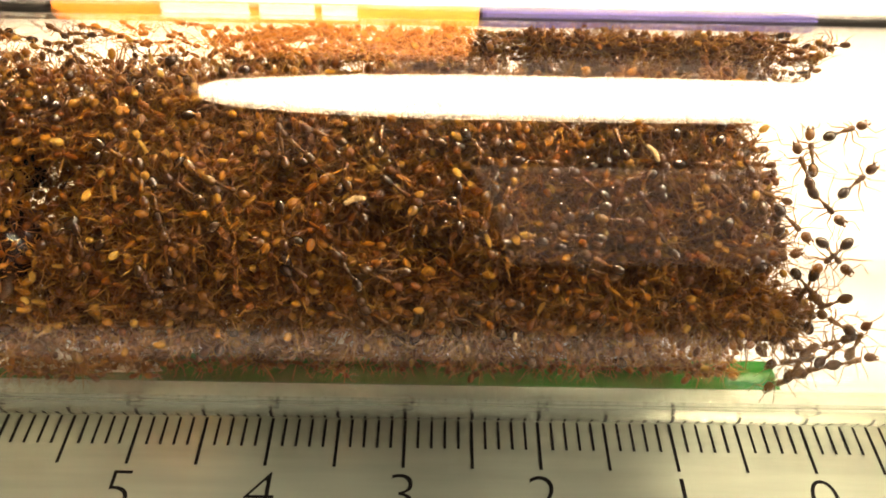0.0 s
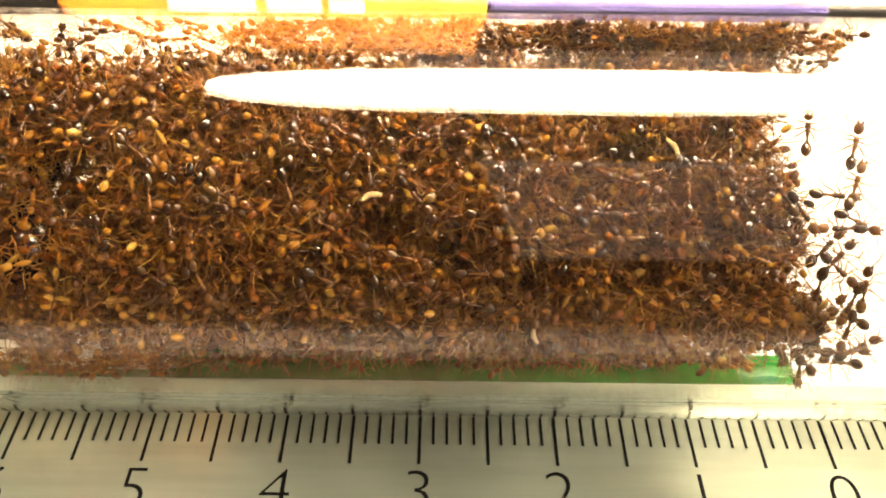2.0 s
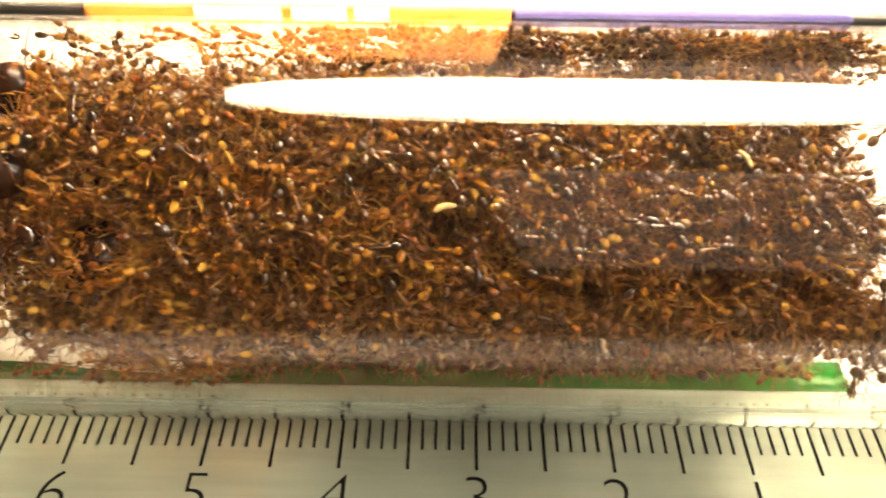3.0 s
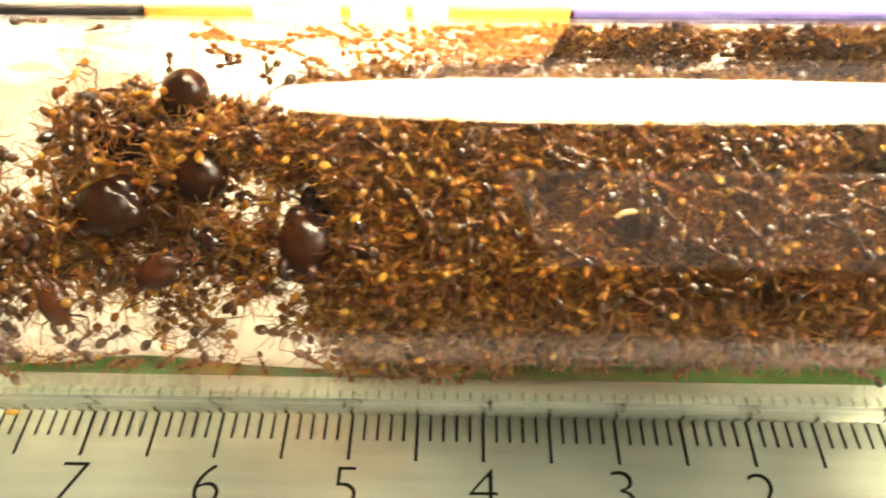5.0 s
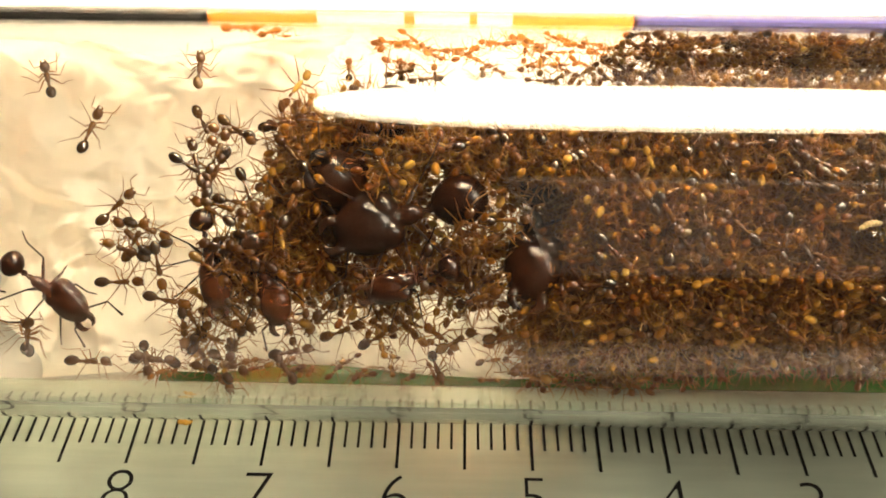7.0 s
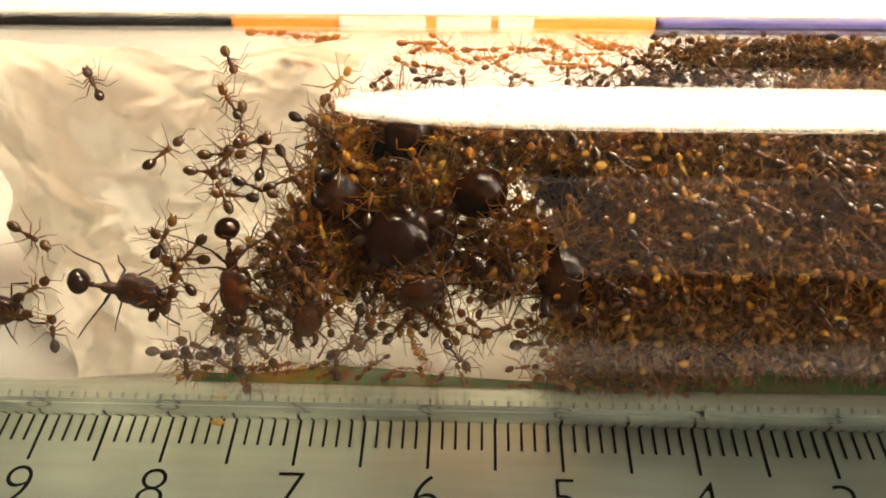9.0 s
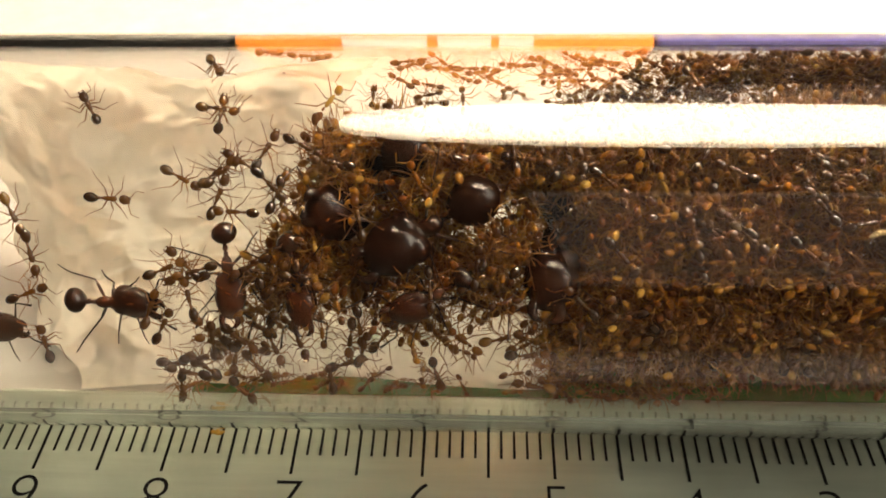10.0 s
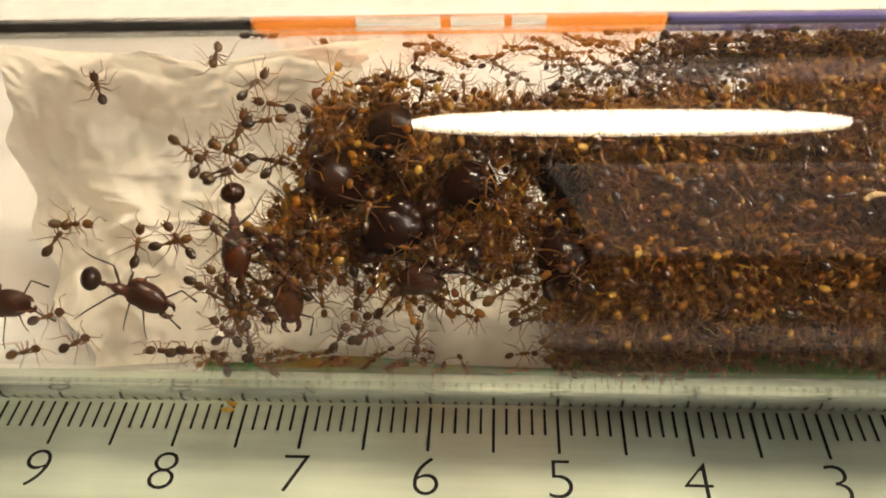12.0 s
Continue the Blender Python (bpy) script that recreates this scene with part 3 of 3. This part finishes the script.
SEEN = {  # strolls: seconds, place along the tube, angle on its wall, heading
    "a": [(6.0, -0.0805, 102, 120), (7, -0.0804, 102, 115), (9, -0.0802, 103, 123), (9.5, -0.0802, 105, 122), (10, -0.0804, 104, 125), (10.5, -0.0803, 104, 122), (11, -0.0805, 104, 121), (11.5, -0.0806, 106, 122), (12, -0.0807, 106, 119)],
    "T1": [(6, -0.0725, 103, 118), (7, -0.0715, 98, 96), (8, -0.0719, 95, 10), (9, -0.0723, 93, -70), (9.5, -0.0727, 91, -83), (10, -0.0734, 85, -60), (11, -0.0741, 83, -74), (11.5, -0.0733, 92, -85), (12, -0.0736, 92, -84)],
    "b": [(6, -0.0762, 105, 50), (7, -0.0772, 117, 74), (9, -0.0752, 123, 41), (9.5, -0.0762, 128, 71), (10, -0.0784, 130, -4), (10.5, -0.0767, 133, 68), (11, -0.0769, 145, 78), (11.5, -0.0779, 149, 47), (12, -0.0773, 151, 75)],
    "h": [(7, -0.0754, 136, 43), (9, -0.083, 144, -30), (9.5, -0.0833, 144, -61), (10, -0.0831, 144, -76), (10.5, -0.0831, 146, -74), (11, -0.0834, 144, -10), (11.5, -0.0833, 148, 60), (12, -0.0825, 149, 50)],
    "g": [(7, -0.0736, 141, -19), (9, -0.075, 144, 60), (9.5, -0.0745, 148, -15), (10, -0.0749, 148, 22), (10.5, -0.0748, 148, 2), (11, -0.0749, 149, 7), (11.5, -0.0751, 150, 15), (12, -0.0752, 150, 13)],
    "c": [(7, -0.0706, 115, -59), (9.5, -0.0718, 124, 20), (10, -0.0718, 123, 40), (10.5, -0.0713, 120, 63), (11, -0.0703, 122, 7), (11.5, -0.0699, 125, -29), (12, -0.0719, 131, 17)],
    "T2": [(7, -0.0687, 116, -36), (9, -0.0707, 114, -83), (10, -0.0723, 104, -10), (10.5, -0.0709, 109, 10), (11, -0.0708, 103, 82), (11.5, -0.0709, 114, 88), (12, -0.071, 120, 78)],
    "S1": [(6, -0.0815, 154, -30), (7, -0.0803, 156, -38), (9, -0.0787, 158, -10), (9.5, -0.0789, 158, 6), (10, -0.079, 158, -2), (10.5, -0.0784, 157, 8), (11, -0.0782, 159, 3), (11.5, -0.0786, 163, -13), (12, -0.0791, 164, -20)],
    "S2": [(9.5, -0.0878, 167, 10), (11, -0.0885, 172, 9), (11.5, -0.089, 173, 9), (12, -0.0885, 171, 12)],
    "d": [(6.6, -0.0682, 117, 170), (10, -0.0720, 106, 30), (12, -0.0695, 117, 0)],
    "e": [(6.6, -0.0705, 125, 110), (10, -0.0715, 123, 40), (12, -0.0710, 121, 60)],
    "k": [(6.6, -0.0754, 154, 0), (10, -0.0754, 164, 60), (12, -0.0732, 162, -35)],
    "n": [(6.6, -0.0785, 179, 0), (10, -0.0749, 176, 0), (12, -0.0756, 185, 10)],
    "j": [(6.6, -0.0748, 146, 160), (10, -0.0735, 156, 100), (12, -0.0717, 132, 20)],
    "i": [(6.6, -0.0738, 143, 60), (9.5, -0.0753, 160, 70), (12, -0.0815, 145, 0)],
    "u": [(6.6, -0.0808, 171, 70), (10, -0.0836, 155, 20), (12, -0.0842, 172, 20)],
    "v": [(9, -0.0825, 171, 80), (10, -0.0831, 170, 90), (12, -0.0830, 182, 30)],
    "w": [(9, -0.0849, 165, 0), (10, -0.0842, 134, -60), (12, -0.0869, 186, 25)],
    "x": [(9, -0.0748, 178, 0), (10, -0.0734, 174, 10), (12, -0.0723, 178, 30)],
    "R1": [(0, -0.0064, 124, 90), (1.5, -0.0082, 124, 120), (2.5, -0.0074, 117, 40)],
    "R2": [(0, -0.0043, 118, 20), (1.5, -0.0048, 128, 85), (2.5, -0.0054, 120, 60)],
    "R3": [(0, -0.0057, 137, -45), (1.5, -0.0058, 138, -45), (2.5, -0.0071, 134, 40)],
    "R4": [(0, -0.0051, 149, -45), (1.5, -0.0045, 143, -50), (2.5, -0.0058, 142, 0)],
    "R5": [(0, -0.0059, 164, 95), (1.5, -0.0054, 167, 85), (2.5, -0.0065, 165, 60)],
    "R6": [(0, -0.0027, 172, 80), (1.5, -0.0033, 159, 90), (2.5, -0.0050, 159, 90)],
    "R7": [(0, -0.0039, 131, 40), (1.5, -0.0055, 157, 90), (2.5, -0.0065, 146, -30)],
    "R8": [(0, -0.0026, 179, 20), (1.5, -0.0038, 178, 0), (2.5, -0.0047, 177, 10)],
    "M2": [(6, -0.0703, 146, -80), (7, -0.0702, 147, -80), (9, -0.0712, 150, -85), (10.5, -0.0711, 146, -86), (11.5, -0.0709, 147, -82), (12, -0.0712, 145, -88)],
    "M3": [(6, -0.0668, 155, -70), (7, -0.0671, 152, -72), (9, -0.0670, 156, -85), (10.5, -0.0671, 147, -78), (12, -0.0684, 159, -80)],
    "M4": [(5, -0.0580, 150, -150), (5.5, -0.0572, 151, -150), (6, -0.0581, 152, -145), (7, -0.0580, 153, -160), (10.5, -0.0584, 155, -150), (12, -0.0580, 157, -155)],
}
# giants: seconds and the place of the head, with the nose-down lean towards the glass
GIANT_HEADS = {
    "GA": (4, [(3.2, -0.0640, 139, -160), (5, -0.0628, 138, -160), (5.5, -0.0621, 136, -168), (6, -0.0616, 136, -166), (7, -0.0612, 140, -164), (9, -0.0616, 144, -152), (10.5, -0.0610, 142, -150), (12, -0.0615, 147, -152)]),
    "GB": (52, [(5, -0.0634, 113, 150), (5.5, -0.0627, 117, 150), (6, -0.0631, 117, 155), (7, -0.0631, 126, 160), (9, -0.0649, 131, 165), (10.5, -0.0651, 132, 165), (12, -0.0651, 131, 160)]),
    "GC": (-48, [(5, -0.0589, 103, 170), (5.5, -0.0586, 104, 170), (7, -0.0600, 106, 172), (8.6, -0.0608, 111, 172), (9, -0.0610, 114, 172), (10.5, -0.0605, 114, 172), (12, -0.0616, 116, 170)]),
    "GE": (34, [(3.2, -0.0533, 155, -90), (5, -0.0511, 147, -90), (5.5, -0.0513, 148, -90), (6, -0.0515, 151, -88), (7, -0.0513, 152, -92), (9, -0.0514, 155, -90), (10.5, -0.0513, 152, -90), (12, -0.0505, 157, -86)]),
}


def spread(rows):
    """Hold a stroll from the clip's start to its end."""
    rows = [tuple(r) for r in rows]
    t, x, ang, head = rows[0]
    if t >= 6.5 and x < -0.066:  # it came out of the crowd shortly before
        back = x + 0.002 + 0.006 * abs(math.sin(x * 9e4))
        rows = [(0.0, back, ang, head), (4.9, back, ang, head), (5.8, back * 0.4 + x * 0.6, ang, head)] + rows
    elif t > 0:
        rows.insert(0, (0.0, x, ang, head))
    if rows[-1][0] < 12:
        rows.append((12.0, *rows[-1][1:]))
    return rows


rng = random.Random(77)
for key, rows in SEEN.items():
    kind = "soldier" if key[0] in "SM" else "worker"
    put_ant(kind, spread(rows), rng.randrange(9), TUBE_IN - {"worker": 0.00003, "soldier": 0.0001}[kind])
for n, (key, (lean, rows)) in enumerate(GIANT_HEADS.items()):
    put_ant("giant", spread(rows), n, TUBE_IN - 0.0017 - 0.0010 * max(0.0, math.sin(radians(lean))), lean=lean)


GIANTS = []
for lean, rows in GIANT_HEADS.values():
    t, x, ang, head = rows[-2]
    for d in (0.0, -2.75 * MM, -5.7 * MM) if lean > -30 else (0.0,):
        d *= math.cos(radians(lean))
        GIANTS.append((x + d * math.cos(radians(head)), ang - math.degrees(d * math.sin(radians(head)) / TUBE_IN)))


def near_giant(x, ang):
    return any(math.hypot(x - gx, radians(ang - ga) * TUBE_IN) < 0.0021 for gx, ga in GIANTS)


def crowd_end(ang):
    """Where the crowd stops towards the closed end, by angle on the wall."""
    return -0.0090 + 0.0032 * max(0.0, min(1.0, (ang - 117) / 53))


def crowd_start(ang):
    return -0.066 - 0.007 * max(0.0, min(1.0, (ang - 118) / 60))


# single workers on the near glass of the crowd
for i in range(150):
    ang = rng.uniform(101, 181)
    a, b = crowd_start(ang), crowd_end(ang)
    x = rng.uniform(a, b + 0.0006)
    if -0.060 < x < -0.047 and ang > 160 and rng.random() < 0.5:
        x = rng.uniform(-0.045, b)
    if near_giant(x, ang):
        x = rng.uniform(-0.045, b)
    put_ant("worker", wander(rng, x, ang, rng.uniform(0, 360), 0.8), i, TUBE_IN - 0.00004 - rng.random() * 0.0003)
# workers on the far upper glass, thinner towards the tissue
for i in range(64):
    u = rng.random()
    x = -0.074 + 0.073 * u ** 0.8
    put_ant("worker", wander(rng, x, rng.uniform(16, 58), rng.uniform(0, 360), 1.0), i)
# workers at the brim of the crowd, towards the tissue and the clear end
for i in range(26):
    ang = rng.uniform(122, 184)
    put_ant("worker", wander(rng, crowd_start(ang) + rng.uniform(-0.0035, 0.002), ang, rng.uniform(0, 360), 1.2), i)
for i in range(12):
    ang = rng.uniform(118, 190)
    put_ant("worker", wander(rng, crowd_end(ang) + rng.uniform(-0.0005, 0.002), ang, rng.uniform(0, 360), 1.0), i)


# ---- the crowd: thousands of workers, in a row of heaps ----
def crowd_template(seed, plain):
    """A simple worker as triangles: points, triangles, and which of them are legs."""
    r = random.Random(seed)
    body, legs = Soup(), Soup()
    fine = (4, 5) if plain else (6, 8)
    body.blob((-0.95, 0, 0.38), (0.40, 0.25, 0.24), pose(0, 0, 0, 0, r.uniform(-20, 10), r.uniform(-25, 25)), *fine)
    body.blob((1.05, r.uniform(-0.1, 0.1), 0.34), (0.31, 0.25, 0.22), pose(0, 0, 0, 0, r.uniform(-5, 25), r.uniform(-25, 25)), *fine)
    body.blob((0.25, 0, 0.36), (0.5, 0.17, 0.18), None, 4, 6)
    if not plain:
        body.blob((-0.36, 0, 0.34), (0.17, 0.09, 0.11), None, 3, 5)
        for i in range(3):
            for y in (-1, 1):
                p = leg_points(y, i, r)
                legs.limb([p[0], p[2], p[3], p[4]], [0.036, 0.048, 0.032, 0.02], 3)
        for y in (-1, 1):
            e = Vector((1.3 + r.uniform(0, 0.3), 0.6 * y, 0.5))
            legs.limb([(1.25, 0.1 * y, 0.42), e, e + Vector((0.6, r.uniform(-0.3, 0.3), -0.15))], [0.03, 0.026, 0.034], 3)

    def tris(s):
        out = []
        for f in s.f:
            for k in range(1, len(f) - 1):
                out.append((f[0], f[k], f[k + 1]))
        return np.array(out, int).reshape(-1, 3)

    bv, bt = np.concatenate(body.v), tris(body)
    if not legs.n:
        return bv, bt, np.zeros(len(bt), int)
    lv, lt = np.concatenate(legs.v), tris(legs)
    return np.concatenate([bv, lv]), np.concatenate([bt, lt + len(bv)]), np.concatenate([np.zeros(len(bt), int), np.ones(len(lt), int)])


FULL = [crowd_template(100 + i, False) for i in range(8)]
PLAIN = [crowd_template(200 + i, True) for i in range(4)]


def heap(places, origin):
    """One heap of ants at the given poses, around an origin on the tube's axis."""
    vs, ts, ms, n = [], [], [], 0
    for m, tpl in places:
        v, t, k = tpl
        a = np.array(m)
        vs.append(v * MM @ a[:3, :3].T + a[:3, 3] - np.array(origin))
        ts.append(t + n)
        ms.append(k)
        n += len(v)
    v, t, k = np.concatenate(vs), np.concatenate(ts), np.concatenate(ms)
    me = bpy.data.meshes.new("ant_crowd")
    me.vertices.add(len(v))
    me.vertices.foreach_set("co", v.ravel())
    me.loops.add(t.size)
    me.loops.foreach_set("vertex_index", t.ravel())
    me.polygons.add(len(t))
    me.polygons.foreach_set("loop_start", np.arange(0, t.size, 3))
    me.materials.append(MASS_BODY)
    me.materials.append(MASS_LEG)
    me.polygons.foreach_set("material_index", k)
    me.polygons.foreach_set("use_smooth", np.ones(len(t), bool))
    me.update(calc_edges=True)
    ob = new("ant_crowd", me)
    ob.location = origin
    return tagged(ob, "dense heap of tangled reddish-brown worker ants", "ants", kind="stuff")


def crowd_ant(x, ang, depth, plain):
    tilt = rng.gauss(0, 28)
    m = wall_pose(x, ang, rng.uniform(0, 360), TUBE_IN - 0.0001 - depth) @ pose(0, 0, 0, tilt, rng.gauss(0, 22), 0)
    m = m @ Matrix.Scale(rng.uniform(0.82, 1.12), 4)
    # keep clear of the glass
    y, z = m.translation.y - TUBE_Y, m.translation.z - TUBE_Z
    lim = TUBE_IN - 0.0003 - abs(math.sin(radians(tilt))) * 0.0007
    rr = math.hypot(y, z)
    if rr > lim:
        m.translation.y, m.translation.z = TUBE_Y + y * lim / rr, TUBE_Z + z * lim / rr
    return m, rng.choice(PLAIN if plain else FULL)


def on_top(x, ang, depth):
    """In the upper brim, which later draws off towards the closed end."""
    return -0.060 < x < -0.038 + 0.002 * math.sin(ang) and ang < 111 - 4200 * depth


places, TOP = [], []
for i in range(3800):  # the near side, two or three deep
    ang = rng.uniform(101, 177)
    a, b = crowd_start(ang), crowd_end(ang)
    x = rng.uniform(a, b)
    if x < -0.047:  # looser round the giants
        if x > -0.052:
            keep = 0.85 if ang < 160 else 0.45
        elif x > -0.0635:
            keep = 0.9 if ang < 124 else 0.72 if ang < 156 else 0.24
            if -0.0590 < x < -0.0535 and 123 < ang < 146:  # open round the big one's waist
                keep = 0.3
        else:
            keep = 0.8 if ang < 157 else 0.3
        if rng.random() > keep:
            continue
    depth = rng.random() * 0.0055
    if near_giant(x, ang) and depth < 0.0034 and rng.random() < 0.88:
        continue
    if depth < 0.0038 and ang > 120 and noise.noise(Vector((x * 330, ang * 0.085, 7.0))) > 0.07 and rng.random() < 0.85:
        continue  # hollows in the heap
    if on_top(x, ang, depth):
        TOP.append(crowd_ant(x, ang, depth, False))
        continue
    places.append((x, crowd_ant(x, ang, depth, False)))
for i in range(2500):  # the core behind it
    ang = rng.uniform(100, 285)
    x = rng.uniform(-0.046 if ang > 158 else -0.051, crowd_end(ang) - 0.001)
    places.append((x, crowd_ant(x, ang, rng.uniform(0.0060, 0.0105), True)))
for i in range(110):  # under the last giant
    ang, x = rng.uniform(150, 177), rng.uniform(-0.052, -0.046)
    places.append((x, crowd_ant(x, ang, rng.uniform(0.001, 0.006), False)))
for i in range(420):  # the top row
    ang, x, depth = rng.uniform(99, 116), rng.uniform(-0.058, -0.0095), rng.uniform(0.0, 0.004)
    if on_top(x, ang, depth):
        TOP.append(crowd_ant(x, ang, depth, False))
    else:
        places.append((x, crowd_ant(x, ang, depth, False)))
for i in range(90):  # between the giants
    ang, x = rng.uniform(136, 172), rng.uniform(-0.0675, -0.054)
    places.append((x, crowd_ant(x, ang, rng.uniform(0.002, 0.007), False)))
for i in range(230):  # in the middle of the tube over the giants
    ang, x = rng.uniform(100, 150), rng.uniform(-0.068, -0.058)
    places.append((x, crowd_ant(x, ang, rng.uniform(0.005, 0.010), True)))
LOW = []
for i in range(230):  # a loose band that soon moves off along the tube
    ang, x = rng.uniform(154, 182), rng.uniform(-0.0605, -0.047)
    LOW.append(crowd_ant(x, ang, rng.random() * 0.003, False))
for i in range(130):  # and over the big one's waist
    ang, x = rng.uniform(120, 154), rng.uniform(-0.0600, -0.0525)
    LOW.append(crowd_ant(x, ang, 0.001 + rng.random() * 0.004, False))
for i in range(130):  # on the bottom below that band
    ang, x = rng.uniform(238, 286), rng.uniform(-0.0625, -0.0485)
    LOW.append(crowd_ant(x, ang, rng.random() * 0.0015, False))
WAIST = []
for i in range(85):  # a troop that later climbs over the big one's waist
    ang, x = rng.uniform(122, 150), rng.uniform(-0.0600, -0.0530)
    if not near_giant(x, ang):
        WAIST.append(crowd_ant(x, ang, 0.0005 + rng.random() * 0.004, False))
for i in range(26):  # on the bottom by the tissue
    ang, x = rng.uniform(236, 256), rng.uniform(-0.0795, -0.050)
    places.append((x, crowd_ant(x, ang, rng.random() * 0.001, False)))
for i in range(620):  # lying on the bottom of the tube
    ang, x = rng.uniform(248, 288), rng.uniform(-0.050, -0.0045)
    places.append((x, crowd_ant(x, ang, rng.random() * 0.002, False)))
for i in range(330):  # the low brim above the green card
    ang = rng.uniform(167, 176)
    x = rng.uniform(-0.047, crowd_end(ang))
    places.append((x, crowd_ant(x, ang, rng.random() * 0.003, False)))
for i in range(780):  # the far upper side, thicker towards the closed end
    u = rng.random()
    x = -0.062 + 0.058 * u ** 0.45 if i % 12 else rng.uniform(-0.008, 0.0005)
    places.append((x, crowd_ant(x, rng.uniform(8, 60), rng.random() * 0.001, False)))
for i in range(80):  # the low brim at the closed end
    ang, x = rng.uniform(164, 177), rng.uniform(-0.016, -0.0058)
    places.append((x, crowd_ant(x, ang, rng.random() * 0.003, False)))
HEAPS = []
for k in range(11):
    lo, hi = -0.080 + 0.0076 * k, -0.080 + 0.0076 * (k + 1)
    chosen = [p for x, p in places if lo <= x < hi]
    if chosen:
        HEAPS.append(heap(chosen, ((lo + hi) / 2, TUBE_Y, TUBE_Z)))
WAIST_HEAP = heap(WAIST, (-0.0565, TUBE_Y, TUBE_Z))
tagged(WAIST_HEAP, "small troop of reddish-brown worker ants beside the giants")
TOP_HEAP = heap(TOP, (-0.049, TUBE_Y, TUBE_Z))
tagged(TOP_HEAP, "upper brim of the heap of reddish-brown worker ants")
LOW_HEAP = heap(LOW, (-0.054, TUBE_Y, TUBE_Z))
tagged(LOW_HEAP, "loose band of reddish-brown worker ants low on the glass")


# ---- pale larvae carried among the workers ----
def larva(x, ang, seed):
    r = random.Random(seed)
    s = Soup()
    for k in range(6):
        u = k / 5 - 0.5
        s.blob((1.3 * u, 0.25 * math.cos(2.2 * u), 0.3), (0.26, 0.26 - 0.28 * u * u, 0.24 - 0.25 * u * u), None, 6, 8)
    ob = new("ant_larva", s.mesh("ant_larva", LARVA, scale=MM * r.uniform(0.55, 0.75)))
    ob.matrix_basis = wall_pose(x, ang, r.uniform(0, 360), TUBE_IN - 0.0001)
    return tagged(ob, "pale cream curved ant larva among the workers", "larva", group="larvae in the crowd")


for n, (x, ang) in enumerate([(-0.0156, 125), (-0.0229, 173), (-0.0325, 138)]):
    larva(x, ang, 300 + n)


# ---- what moves ----
def motions():
    for ob, rows, r, lean in MOVING:
        keyed = []
        last = None
        for t, x, ang, head in rows:
            if last is not None:
                head = last + (head - last + 180) % 360 - 180
                head = max(last - 80, min(last + 80, head))
            last = head
            m = wall_pose(x, ang, head, r)
            keyed.append((t, m if lean is None else m @ by_head(lean)))
        walk(ob, keyed)
    sway = random.Random(9)
    for ob, rows, r, lean in MOVING[:len(SEEN) + len(GIANT_HEADS)]:
        # antennae feel about, legs step
        for child in ob.children_recursive:
            kind = child.name.split(".")[0]
            if kind not in ("antenna", "leg"):
                continue
            base = child.location.copy()
            swing = 22 if kind == "antenna" else 11
            walk(child, [(t, pose(*base, sway.gauss(0, swing / 3), sway.gauss(0, swing / 3), sway.gauss(0, swing / 1.6))) for t in np.arange(0, 12.01, 0.75).tolist()])
    o = WAIST_HEAP.location.copy()
    walk(WAIST_HEAP, [(t, pose(o.x + dx, o.y, o.z, up, 0, 0)) for t, dx, up in ((0, 0.0125, 2), (5, 0.0120, 3), (7.2, 0.0110, 2), (8.2, 0.0062, 1), (9.2, 0.0018, 0), (10.5, 0.0006, 0), (12, 0, 0))])
    o = TOP_HEAP.location.copy()
    walk(TOP_HEAP, [(t, pose(o.x + dx, o.y, o.z)) for t, dx in ((0, 0), (1.5, 0.0002), (3.0, 0.0006), (4.8, 0.0060), (7.2, 0.0150), (8.8, 0.0192), (10.5, 0.0198), (12, 0.0202))])
    o = LOW_HEAP.location.copy()
    walk(LOW_HEAP, [(t, pose(o.x + dx, o.y, o.z, -up, 0, 0)) for t, dx, up in ((0, 0, 0), (1.4, 0.0003, 0), (2.4, 0.0012, 1), (3.2, 0.0042, 2), (4.7, 0.0105, 3), (6, 0.0115, 3), (9, 0.0119, 4), (12, 0.0121, 3))])
    for ob in HEAPS:
        o = ob.location.copy()
        walk(ob, [(t, pose(o.x + sway.gauss(0, 0.00018), o.y, o.z, sway.gauss(0, 1.1), 0, 0)) for t in np.arange(0, 12.01, 1.0).tolist()])
    walk(LAMP, [(0.0, pose(0.012, 0.0575, 0.227)), (10.6, pose(0.012, 0.0575, 0.227)), (11.0, pose(0.012, 0.045, 0.265)), (11.5, pose(0.011, 0.002, 0.38)), (12.0, pose(0.010, -0.010, 0.42))])


motions()
